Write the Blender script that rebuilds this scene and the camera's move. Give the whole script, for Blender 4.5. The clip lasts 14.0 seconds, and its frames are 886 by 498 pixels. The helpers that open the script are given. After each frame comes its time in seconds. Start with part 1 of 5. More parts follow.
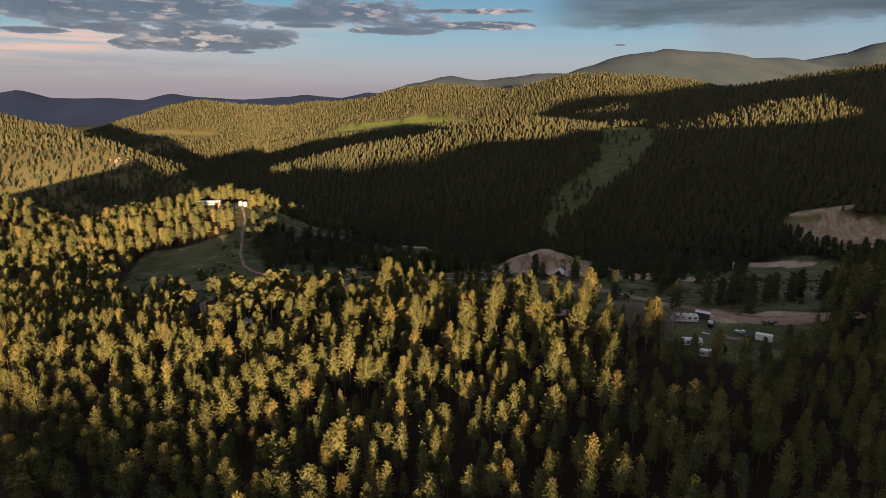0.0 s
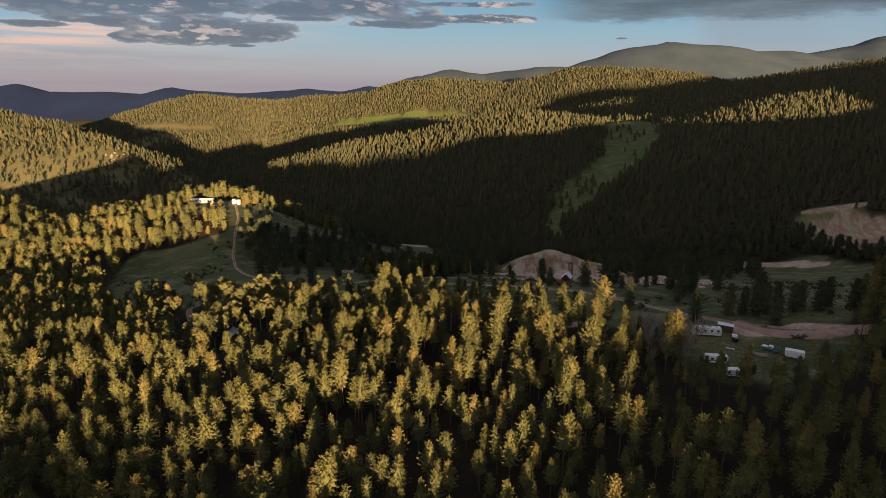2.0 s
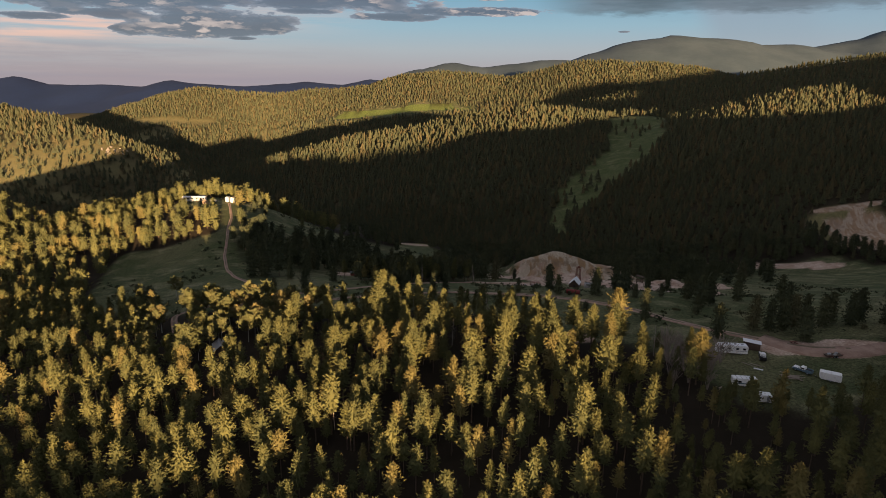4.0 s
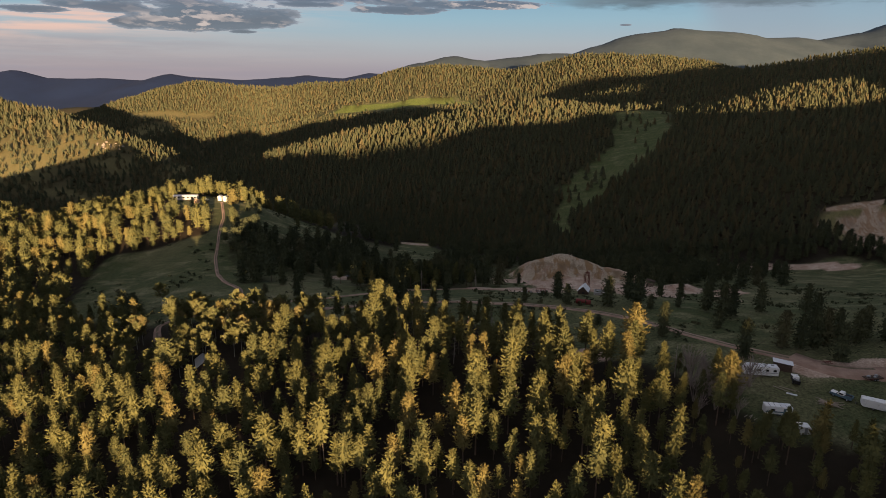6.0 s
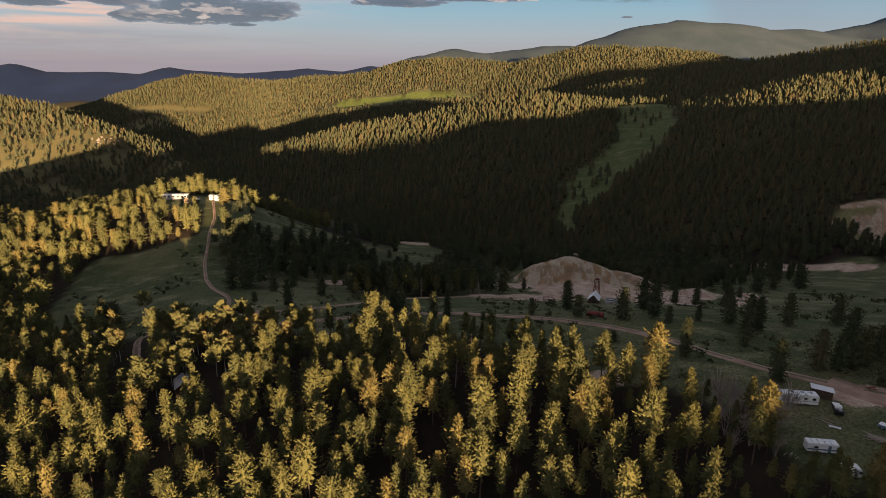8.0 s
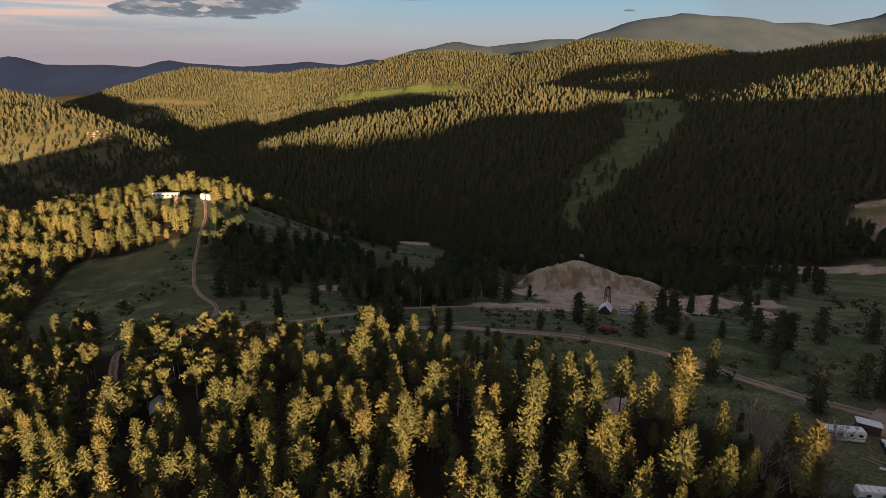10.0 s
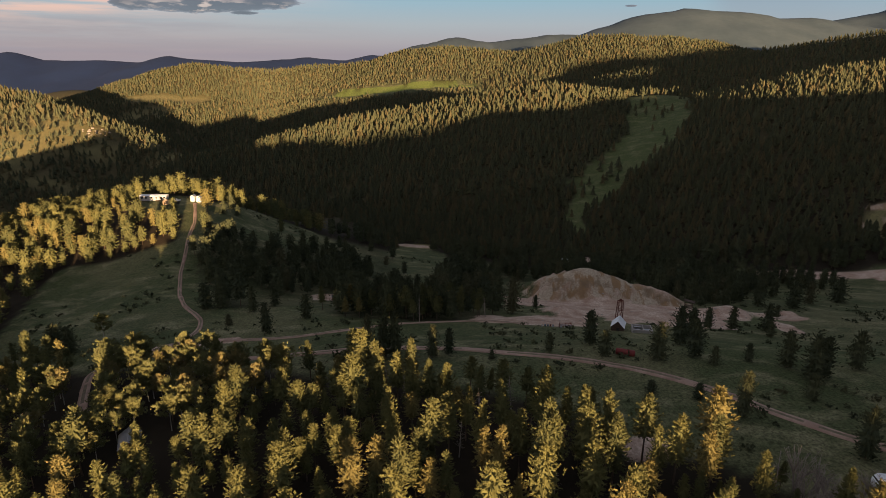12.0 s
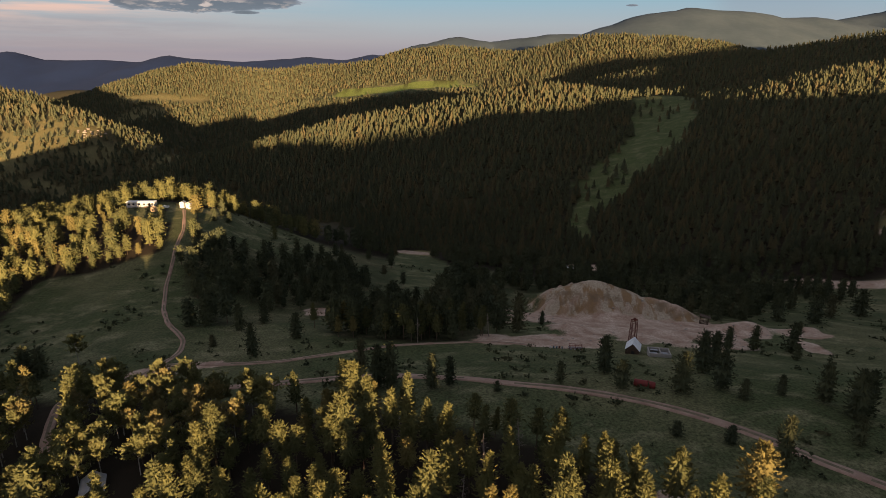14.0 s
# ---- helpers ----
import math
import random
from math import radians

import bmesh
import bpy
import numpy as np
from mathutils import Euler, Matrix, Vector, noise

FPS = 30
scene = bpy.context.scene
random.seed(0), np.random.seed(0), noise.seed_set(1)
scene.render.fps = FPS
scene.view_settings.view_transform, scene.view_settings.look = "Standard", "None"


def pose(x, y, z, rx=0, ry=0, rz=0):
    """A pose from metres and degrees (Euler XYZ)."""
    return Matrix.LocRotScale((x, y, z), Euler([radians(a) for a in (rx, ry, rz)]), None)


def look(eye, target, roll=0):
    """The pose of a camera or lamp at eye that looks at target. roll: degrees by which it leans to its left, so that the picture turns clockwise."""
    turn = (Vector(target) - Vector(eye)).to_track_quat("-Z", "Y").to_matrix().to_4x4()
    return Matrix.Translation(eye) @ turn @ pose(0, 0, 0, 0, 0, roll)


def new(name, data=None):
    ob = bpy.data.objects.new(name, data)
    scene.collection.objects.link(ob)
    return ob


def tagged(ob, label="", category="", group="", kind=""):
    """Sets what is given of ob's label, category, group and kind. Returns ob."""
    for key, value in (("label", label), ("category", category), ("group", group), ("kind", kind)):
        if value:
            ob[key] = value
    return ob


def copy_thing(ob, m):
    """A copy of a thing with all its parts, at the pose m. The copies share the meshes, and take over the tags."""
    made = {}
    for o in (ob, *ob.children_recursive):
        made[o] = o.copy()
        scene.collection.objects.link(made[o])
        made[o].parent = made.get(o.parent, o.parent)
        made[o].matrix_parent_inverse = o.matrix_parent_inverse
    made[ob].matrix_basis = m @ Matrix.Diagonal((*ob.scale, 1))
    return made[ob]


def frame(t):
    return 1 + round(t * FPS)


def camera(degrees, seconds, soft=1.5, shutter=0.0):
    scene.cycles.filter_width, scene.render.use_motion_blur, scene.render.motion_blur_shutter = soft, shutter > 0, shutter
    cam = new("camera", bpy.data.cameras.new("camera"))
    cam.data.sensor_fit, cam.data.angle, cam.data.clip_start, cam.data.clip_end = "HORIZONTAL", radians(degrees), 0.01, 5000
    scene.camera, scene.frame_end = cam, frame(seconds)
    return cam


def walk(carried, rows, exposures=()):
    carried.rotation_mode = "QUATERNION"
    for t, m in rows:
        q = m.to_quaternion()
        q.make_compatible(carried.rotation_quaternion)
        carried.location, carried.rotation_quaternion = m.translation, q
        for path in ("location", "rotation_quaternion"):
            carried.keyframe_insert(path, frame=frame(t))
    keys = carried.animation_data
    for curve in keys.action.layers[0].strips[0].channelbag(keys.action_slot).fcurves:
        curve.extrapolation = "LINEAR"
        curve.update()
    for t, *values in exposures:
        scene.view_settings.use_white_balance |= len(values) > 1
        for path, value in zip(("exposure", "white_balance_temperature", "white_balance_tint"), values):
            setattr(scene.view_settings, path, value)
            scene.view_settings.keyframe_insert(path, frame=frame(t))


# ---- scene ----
cam = camera(73.0, 14.0, 0.7)
PATH = [
    (0, (0.355, -3.866, 64.681), (0.352, -1.931, 64.176), 0.3),
    (0.5, (0.281, 0.725, 64.579), (0.278, 2.659, 64.07), 0.3),
    (1, (0.194, 5.173, 64.579), (0.19, 7.106, 64.065), 0.3),
    (1.5, (0.154, 9.7, 64.567), (0.15, 11.632, 64.048), 0.3),
    (2, (0.106, 14.245, 64.537), (0.101, 16.175, 64.013), 0.3),
    (2.5, (0.087, 18.761, 64.552), (0.081, 20.69, 64.022), 0.3),
    (3, (0.063, 23.247, 64.608), (0.056, 25.174, 64.074), 0.4),
    (5.5, (-0.026, 45.526, 64.925), (-0.036, 47.446, 64.366), 0.4),
    (6, (-0.054, 49.96, 64.94), (-0.065, 51.879, 64.377), 0.4),
    (6.5, (-0.019, 54.628, 64.938), (-0.031, 56.545, 64.37), 0.4),
    (7, (0.0, 59.268, 64.918), (-0.013, 61.184, 64.345), 0.4),
    (7.5, (-0.039, 63.967, 64.947), (-0.053, 65.881, 64.369), 0.4),
    (8, (-0.099, 68.584, 65.066), (-0.113, 70.497, 64.482), 0.3),
    (10.5, (-0.301, 91.019, 65.14), (-0.319, 92.924, 64.533), 0.4),
    (11, (-0.285, 95.734, 65.144), (-0.304, 97.638, 64.533), 0.4),
    (11.5, (-0.301, 100.243, 65.16), (-0.321, 102.146, 64.545), 0.4),
    (12, (-0.276, 104.789, 65.249), (-0.296, 106.692, 64.633), 0.4),
    (12.5, (-0.286, 109.235, 65.352), (-0.307, 111.137, 64.736), 0.4),
    (13, (-0.257, 113.689, 65.397), (-0.279, 115.591, 64.781), 0.4),
    (13.5, (-0.237, 118.236, 65.442), (-0.26, 120.139, 64.826), 0.4),
    (14, (-0.324, 122.872, 65.469), (-0.347, 124.774, 64.852), 0.4),
]
walk(cam, [(t, look(eye, target, roll)) for t, eye, target, roll in PATH])

# ---------------------------------------------------------------- sky and sun
SUN_UP, SUN_SIDE, SUN_STRENGTH, SKY_LIGHT = radians(3.7), 0.3, 4.6, 0.27
scene.view_settings.exposure = 1.95


def link(tree, a, b):
    tree.links.new(a, b)


def nd(tree, kind, **values):
    """A node; values set its attributes, or its inputs by name or number (in0, in1, ...)."""
    node = tree.nodes.new(kind)
    for key, value in values.items():
        if key[:2] == "in" and key[2:].isdigit():
            slot = node.inputs[int(key[2:])]
            if isinstance(value, bpy.types.NodeSocket):
                tree.links.new(value, slot)
            else:
                slot.default_value = value
        elif key == "operation":
            node.operation = value
        elif key == "blend_type":
            node.blend_type = value
        elif key == "data_type":
            node.data_type = value
    return node


def calc(tree, op, a, b=0.0, c=0.0):
    return nd(tree, "ShaderNodeMath", operation=op, in0=a, in1=b, in2=c).outputs[0]


def ramp(tree, fac, stops, smooth=True):
    node = tree.nodes.new("ShaderNodeValToRGB")
    node.color_ramp.interpolation = "EASE" if smooth else "LINEAR"
    while len(node.color_ramp.elements) < len(stops):
        node.color_ramp.elements.new(0.5)
    for e, (p, c) in zip(node.color_ramp.elements, stops):
        e.position, e.color = p, (*c, 1) if isinstance(c, tuple) else (c, c, c, 1)
    tree.links.new(fac, node.inputs[0])
    return node.outputs[0]


def blend(tree, fac, a, b, mode="MIX"):
    node = tree.nodes.new("ShaderNodeMix")
    node.data_type, node.blend_type = "RGBA", mode
    for slot, v in ((node.inputs[0], fac), (node.inputs[6], a), (node.inputs[7], b)):
        if isinstance(v, bpy.types.NodeSocket):
            tree.links.new(v, slot)
        else:
            slot.default_value = (*v, 1) if isinstance(v, tuple) else v
    return node.outputs[2]


def noise_tex(tree, vector, scale, detail=4.0, rough=0.55):
    node = tree.nodes.new("ShaderNodeTexNoise")
    node.inputs["Scale"].default_value, node.inputs["Detail"].default_value = scale, detail
    node.inputs["Roughness"].default_value = rough
    tree.links.new(vector, node.inputs["Vector"])
    return node.outputs["Fac"]


def make_world():
    world = bpy.data.worlds.new("evening_sky")
    scene.world = world
    world.use_nodes = True
    tree = world.node_tree
    tree.nodes.clear()
    sky = tree.nodes.new("ShaderNodeTexSky")
    sky.sky_type, sky.sun_disc = "NISHITA", False
    sky.sun_elevation, sky.sun_rotation = SUN_UP, math.pi - math.atan(SUN_SIDE)
    sky.altitude, sky.dust_density = 2600, 2.0
    way = tree.nodes.new("ShaderNodeTexCoord").outputs["Generated"]
    sep = nd(tree, "ShaderNodeSeparateXYZ", in0=way)
    x, y, z = sep.outputs
    az = calc(tree, "ARCTAN2", x, y)
    air = ramp(tree, calc(tree, "MAXIMUM", z, 0.0), [(0.0, (0.27, 0.255, 0.33)), (0.02, (0.33, 0.32, 0.38)), (0.045, (0.34, 0.38, 0.44)), (0.08, (0.26, 0.4, 0.5)), (0.13, (0.16, 0.33, 0.47)), (0.22, (0.19, 0.3, 0.41)), (0.4, (0.36, 0.355, 0.43)), (1.0, (0.385, 0.37, 0.43))], False)
    # the afterglow low in the west, behind the flight
    west = calc(tree, "MULTIPLY", nd(tree, "ShaderNodeMapRange", in0=y, in1=0.1, in2=-0.9).outputs[0], ramp(tree, z, [(0.0, 1.0), (0.25, 0.7), (0.6, 0.0)]))
    air = blend(tree, west, air, (1.15, 0.9, 0.78))

    def cloud_field(sx, sy, seed, detail, da=0.0, dz=0.0):
        u, w = calc(tree, "MULTIPLY", calc(tree, "ADD", az, da), sx), calc(tree, "MULTIPLY", calc(tree, "ADD", z, dz), sy)
        return noise_tex(tree, nd(tree, "ShaderNodeCombineXYZ", in0=u, in1=w, in2=seed).outputs[0], 1.0, detail, 0.62)

    # pink evening haze over the plains to the left, in long streaks
    left = nd(tree, "ShaderNodeMapRange", in0=az, in1=-0.08, in2=-0.5).outputs[0]
    band = ramp(tree, calc(tree, "ADD", z, calc(tree, "MULTIPLY", az, -0.09)), [(0.075, 0.1), (0.09, 0.35), (0.108, 1.0), (0.126, 1.0), (0.14, 0.0)], True)
    pink = calc(tree, "MULTIPLY", calc(tree, "MULTIPLY", left, band), ramp(tree, cloud_field(4.0, 75.0, 2.0, 6.0), [(0.36, 0.12), (0.58, 1.0)]))
    air = blend(tree, calc(tree, "MULTIPLY", pink, 1.0), air, (0.72, 0.48, 0.42))
    murk = calc(tree, "MULTIPLY", left, ramp(tree, z, [(0.0, 0.75), (0.035, 0.75), (0.062, 0.0)]))
    air = blend(tree, calc(tree, "MULTIPLY", murk, ramp(tree, cloud_field(5.0, 60.0, 7.0, 4.0), [(0.35, 0.3), (0.65, 1.0)])), air, (0.29, 0.26, 0.32))
    # broken cumulus banks: bearing, height and reach of each
    banks = [(-0.533, 0.1091, 0.149, 0.0168), (-0.385, 0.1158, 0.144, 0.018), (-0.482, 0.0848, 0.069, 0.0066), (-0.349, 0.0796, 0.115, 0.0219), (-0.277, 0.0738, 0.046, 0.0105), (-0.576, 0.0777, 0.049, 0.0042), (-0.311, 0.0576, 0.023, 0.0032), (-0.476, 0.0672, 0.014, 0.0038), (-0.13, 0.1194, 0.101, 0.0176), (-0.087, 0.0932, 0.076, 0.005), (0.064, 0.1015, 0.135, 0.0057), (0.046, 0.1227, 0.096, 0.004), (-0.233, 0.1104, 0.081, 0.0119), (0.271, 0.0717, 0.007, 0.0012), (-0.217, 0.0988, 0.051, 0.0048)]
    whole = None
    for a, h, ra, rh in banks:
        u, w = calc(tree, "MULTIPLY", calc(tree, "SUBTRACT", az, a), 1 / ra), calc(tree, "MULTIPLY", calc(tree, "SUBTRACT", z, h), 1 / rh)
        one = calc(tree, "SUBTRACT", 1.0, calc(tree, "SQRT", calc(tree, "MULTIPLY_ADD", u, u, calc(tree, "MULTIPLY", w, w))))
        whole = one if whole is None else calc(tree, "MAXIMUM", whole, one)
    whole = calc(tree, "MAXIMUM", whole, nd(tree, "ShaderNodeMapRange", in0=z, in1=0.14, in2=0.26, in3=-1.2, in4=0.1).outputs[0])
    whole = calc(tree, "SUBTRACT", whole, ramp(tree, z, [(0.0, 1.0), (0.045, 0.8), (0.058, 0.0), (0.14, 0.0), (0.2, 0.3), (1.0, 0.3)], False))
    whole = calc(tree, "MAXIMUM", whole, -1.2)
    lumps = cloud_field(12.0, 44.0, 3.7, 8.0)
    lit_lumps = cloud_field(12.0, 44.0, 3.7, 8.0, 0.016, 0.004)
    thick = calc(tree, "ADD", calc(tree, "MULTIPLY_ADD", lumps, 7.0, -3.5), calc(tree, "MULTIPLY_ADD", whole, 2.3, 0.42))
    mask = nd(tree, "ShaderNodeMapRange", in0=thick, in1=0.0, in2=0.3).outputs[0]
    shade = ramp(tree, calc(tree, "MULTIPLY", thick, 0.4), [(0.0, (0.36, 0.37, 0.44)), (0.1, (0.2, 0.22, 0.29)), (0.35, (0.1, 0.12, 0.18)), (0.9, (0.085, 0.1, 0.155))], False)
    glow = calc(tree, "MULTIPLY_ADD", calc(tree, "SUBTRACT", lumps, lit_lumps), 8.0, -0.12)
    glow = calc(tree, "MULTIPLY", nd(tree, "ShaderNodeMapRange", in0=glow, in1=0.0, in2=0.55).outputs[0], ramp(tree, cloud_field(6.0, 25.0, 9.1, 3.0), [(0.45, 0.1), (0.62, 1.0)]))
    shade = blend(tree, calc(tree, "MULTIPLY", glow, 0.85), shade, (0.62, 0.5, 0.47))
    air = blend(tree, calc(tree, "MULTIPLY", mask, 0.95), air, shade)
    # the storm to the right: a dark soft-edged base and a veil of rain under it
    soft = calc(tree, "MULTIPLY_ADD", calc(tree, "SUBTRACT", cloud_field(9.0, 40.0, 5.5, 5.0), 0.5), 0.05, z)
    base = calc(tree, "MULTIPLY", ramp(tree, az, [(0.12, 0.0), (0.24, 0.9), (1.0, 0.95)]), ramp(tree, soft, [(0.092, 0.0), (0.106, 0.85), (0.12, 1.0), (0.25, 0.8), (0.5, 0.3)]))
    rain = calc(tree, "MULTIPLY", ramp(tree, calc(tree, "MULTIPLY_ADD", z, 0.5, az), [(0.40, 0.0), (0.45, 0.75), (0.53, 0.7), (0.6, 0.45), (1.0, 0.6)]), ramp(tree, z, [(0.02, 0.5), (0.1, 1.0)]))
    air = blend(tree, rain, air, (0.26, 0.31, 0.39))
    air = blend(tree, base, air, blend(tree, ramp(tree, cloud_field(6.0, 60.0, 1.5, 6.0), [(0.35, 0.0), (0.65, 1.0)]), (0.06, 0.073, 0.1), (0.115, 0.135, 0.175)))
    total = blend(tree, 0.015, air, sky.outputs[0])
    back = nd(tree, "ShaderNodeBackground", in0=total, in1=SKY_LIGHT)
    out = tree.nodes.new("ShaderNodeOutputWorld")
    link(tree, back.outputs[0], out.inputs[0])


make_world()
sun_data = bpy.data.lights.new("sun", "SUN")
sun_data.energy, sun_data.angle, sun_data.color = SUN_STRENGTH, radians(0.53), (1.0, 0.66, 0.37)
sun = new("sun", sun_data)
sun.matrix_world = look((0, 0, 0), (-SUN_SIDE, 1, -math.tan(SUN_UP)))

# ---------------------------------------------------------------- materials


def material(name, build, rough=0.9, metal=0.0):
    mat = bpy.data.materials.new(name)
    mat.use_nodes = True
    tree = mat.node_tree
    shader = tree.nodes["Principled BSDF"]
    shader.inputs["Roughness"].default_value, shader.inputs["Metallic"].default_value = rough, metal
    shader.inputs["Specular IOR Level"].default_value = 0.25
    build(tree, shader)
    return mat


def place_of(tree):
    return tree.nodes.new("ShaderNodeNewGeometry").outputs["Position"]


def bumped(tree, shader, height, strength, distance):
    b = tree.nodes.new("ShaderNodeBump")
    b.inputs["Strength"].default_value, b.inputs["Distance"].default_value = strength, distance
    link(tree, height, b.inputs["Height"])
    link(tree, b.outputs[0], shader.inputs["Normal"])


def foliage(dark, light, warm, share):
    """Needles or leaves: each tuft differs a little, each tree more; a share of the trees is warm-toned."""
    def build(tree, shader):
        tuft = tree.nodes.new("ShaderNodeNewGeometry").outputs["Random Per Island"]
        attr = tree.nodes.new("ShaderNodeAttribute")
        attr.attribute_name = "tint"
        one = tree.nodes.new("ShaderNodeObjectInfo").outputs["Random"]
        each = calc(tree, "FRACT", calc(tree, "ADD", attr.outputs["Fac"], one))
        mix = calc(tree, "MULTIPLY_ADD", tuft, 0.4, calc(tree, "MULTIPLY", each, 0.6))
        col = blend(tree, mix, dark, light)
        col = blend(tree, calc(tree, "MULTIPLY", calc(tree, "GREATER_THAN", each, 1.0 - share), 0.7), col, warm)
        link(tree, col, shader.inputs["Base Color"])
        shader.inputs["Specular IOR Level"].default_value = 0.1
    return build


NEEDLES = material("pine_needles", foliage((0.06, 0.068, 0.03), (0.146, 0.138, 0.047), (0.152, 0.123, 0.045), 0.15))
FAR_NEEDLES = material("far_pine_needles", foliage((0.046, 0.054, 0.031), (0.078, 0.076, 0.036), (0.086, 0.069, 0.034), 0.25))
# needles with shade put into their colour, for trees standing out of the sun
SHADED_NEEDLES = material("shaded_pine_needles", foliage((0.034, 0.044, 0.025), (0.08, 0.084, 0.04), (0.075, 0.07, 0.036), 0.12))
LEAVES = material("aspen_leaves", foliage((0.1, 0.108, 0.044), (0.18, 0.172, 0.066), (0.18, 0.145, 0.06), 0.12))


def speckled(a, b, size, rough_bump=0.4, depth=0.05, fine=None):
    def build(tree, shader):
        p = place_of(tree)
        big, small = noise_tex(tree, p, 1.0 / size, 4.0), noise_tex(tree, p, 7.0 / size, 4.0)
        col = blend(tree, ramp(tree, big, [(0.3, 0.0), (0.7, 1.0)]), a, b)
        col = blend(tree, calc(tree, "MULTIPLY", small, 0.5), col, fine or tuple(0.55 * v for v in a))
        link(tree, col, shader.inputs["Base Color"])
        bumped(tree, shader, small, rough_bump, depth)
    return build


BARK = material("pine_bark", speckled((0.09, 0.065, 0.045), (0.16, 0.11, 0.075), 0.6))
PALE_BARK = material("aspen_bark", speckled((0.42, 0.4, 0.33), (0.3, 0.28, 0.23), 0.8))
DEAD_WOOD = material("dead_wood", speckled((0.24, 0.2, 0.17), (0.34, 0.28, 0.24), 0.8))
DIRT = material("road_dirt", speckled((0.29, 0.185, 0.135), (0.43, 0.3, 0.225), 4.0, 0.6, 0.15))


def ground_build(tree, shader):
    p = place_of(tree)
    attr = tree.nodes.new("ShaderNodeAttribute")
    attr.attribute_name = "cover"
    bare, lush, duff = nd(tree, "ShaderNodeSeparateColor", in0=attr.outputs["Color"]).outputs
    big, mid, fine = noise_tex(tree, p, 0.02, 5.0), noise_tex(tree, p, 0.14, 5.0, 0.65), noise_tex(tree, p, 1.3, 5.0, 0.7)
    grass = blend(tree, ramp(tree, mid, [(0.3, 0.0), (0.7, 1.0)]), (0.052, 0.061, 0.03), (0.1, 0.096, 0.05))
    grass = blend(tree, lush, grass, blend(tree, mid, (0.044, 0.062, 0.024), (0.088, 0.098, 0.042)))
    grass = blend(tree, ramp(tree, lush, [(0.94, 0.0), (1.0, 1.0)]), grass, blend(tree, mid, (0.09, 0.125, 0.03), (0.16, 0.19, 0.05)))
    dry = noise_tex(tree, nd(tree, "ShaderNodeMapping", in0=p, in3=(0.6, 1.0, 1.0)).outputs[0], 0.11, 6.0, 0.62)
    parched = calc(tree, "MULTIPLY", ramp(tree, dry, [(0.48, 0.0), (0.7, 0.75)]), ramp(tree, lush, [(0.9, 1.0), (1.0, 0.25)]))
    grass = blend(tree, parched, grass, (0.205, 0.188, 0.105))
    grass = blend(tree, calc(tree, "MULTIPLY", ramp(tree, big, [(0.45, 0.0), (0.7, 0.4)]), ramp(tree, lush, [(0.9, 1.0), (1.0, 0.2)])), grass, (0.2, 0.175, 0.095))
    straw = blend(tree, mid, (0.12, 0.112, 0.048), (0.2, 0.172, 0.078))
    grass = blend(tree, ramp(tree, lush, [(0.02, 1.0), (0.2, 0.0)]), grass, straw)
    tufts = ramp(tree, fine, [(0.3, 0.5), (0.68, 1.4)])
    grass = blend(tree, 1.0, grass, tufts, "MULTIPLY")
    # forest duff, made darker still for the shade in gaps between trees
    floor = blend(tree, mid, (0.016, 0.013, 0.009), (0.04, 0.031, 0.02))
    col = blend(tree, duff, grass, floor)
    earth = blend(tree, ramp(tree, mid, [(0.3, 0.0), (0.7, 1.0)]), (0.34, 0.22, 0.16), (0.6, 0.47, 0.37))
    run = noise_tex(tree, nd(tree, "ShaderNodeMapping", in0=p, in3=(0.22, 0.1, 0.03)).outputs[0], 1.0, 5.0, 0.6)
    spoil = blend(tree, ramp(tree, run, [(0.44, 0.0), (0.56, 1.0)]), (0.44, 0.37, 0.27), (0.27, 0.17, 0.085))
    spoil = blend(tree, ramp(tree, noise_tex(tree, p, 0.09, 5.0, 0.65), [(0.5, 0.0), (0.62, 0.8)]), spoil, (0.16, 0.12, 0.075))
    earth = blend(tree, attr.outputs["Alpha"], earth, spoil)
    earth = blend(tree, ramp(tree, fine, [(0.4, 0.5), (0.62, 0.0)]), earth, (0.2, 0.13, 0.085))
    edge = nd(tree, "ShaderNodeMapRange", in0=calc(tree, "ADD", bare, calc(tree, "MULTIPLY", calc(tree, "SUBTRACT", fine, 0.5), 0.7)), in1=0.35, in2=0.65).outputs[0]
    col = blend(tree, edge, col, earth)
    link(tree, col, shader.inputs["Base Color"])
    shader.inputs["Specular IOR Level"].default_value = 0.08
    bumped(tree, shader, fine, 0.5, 0.25)


TRACK_MIDDLE = material("grassy_middle_of_track", speckled((0.13, 0.11, 0.065), (0.22, 0.165, 0.11), 1.6, 0.6, 0.12))
GROUND = material("meadow_and_forest_floor", ground_build, 0.95)
# the blue of distant haze is put into these two base colours
HAZED_SLOPE = material("hazed_mountain_slope", speckled((0.046, 0.068, 0.082), (0.068, 0.092, 0.105), 160.0, 0.0, 0.1))
HAZE_BLUE_RIDGE = material("haze_blue_ridge", speckled((0.0075, 0.02, 0.062), (0.01, 0.025, 0.076), 300.0, 0.0, 0.1))

# ---------------------------------------------------------------- the lie of the land
RNG = np.random.default_rng(7)
LATTICE = RNG.random((64, 64))


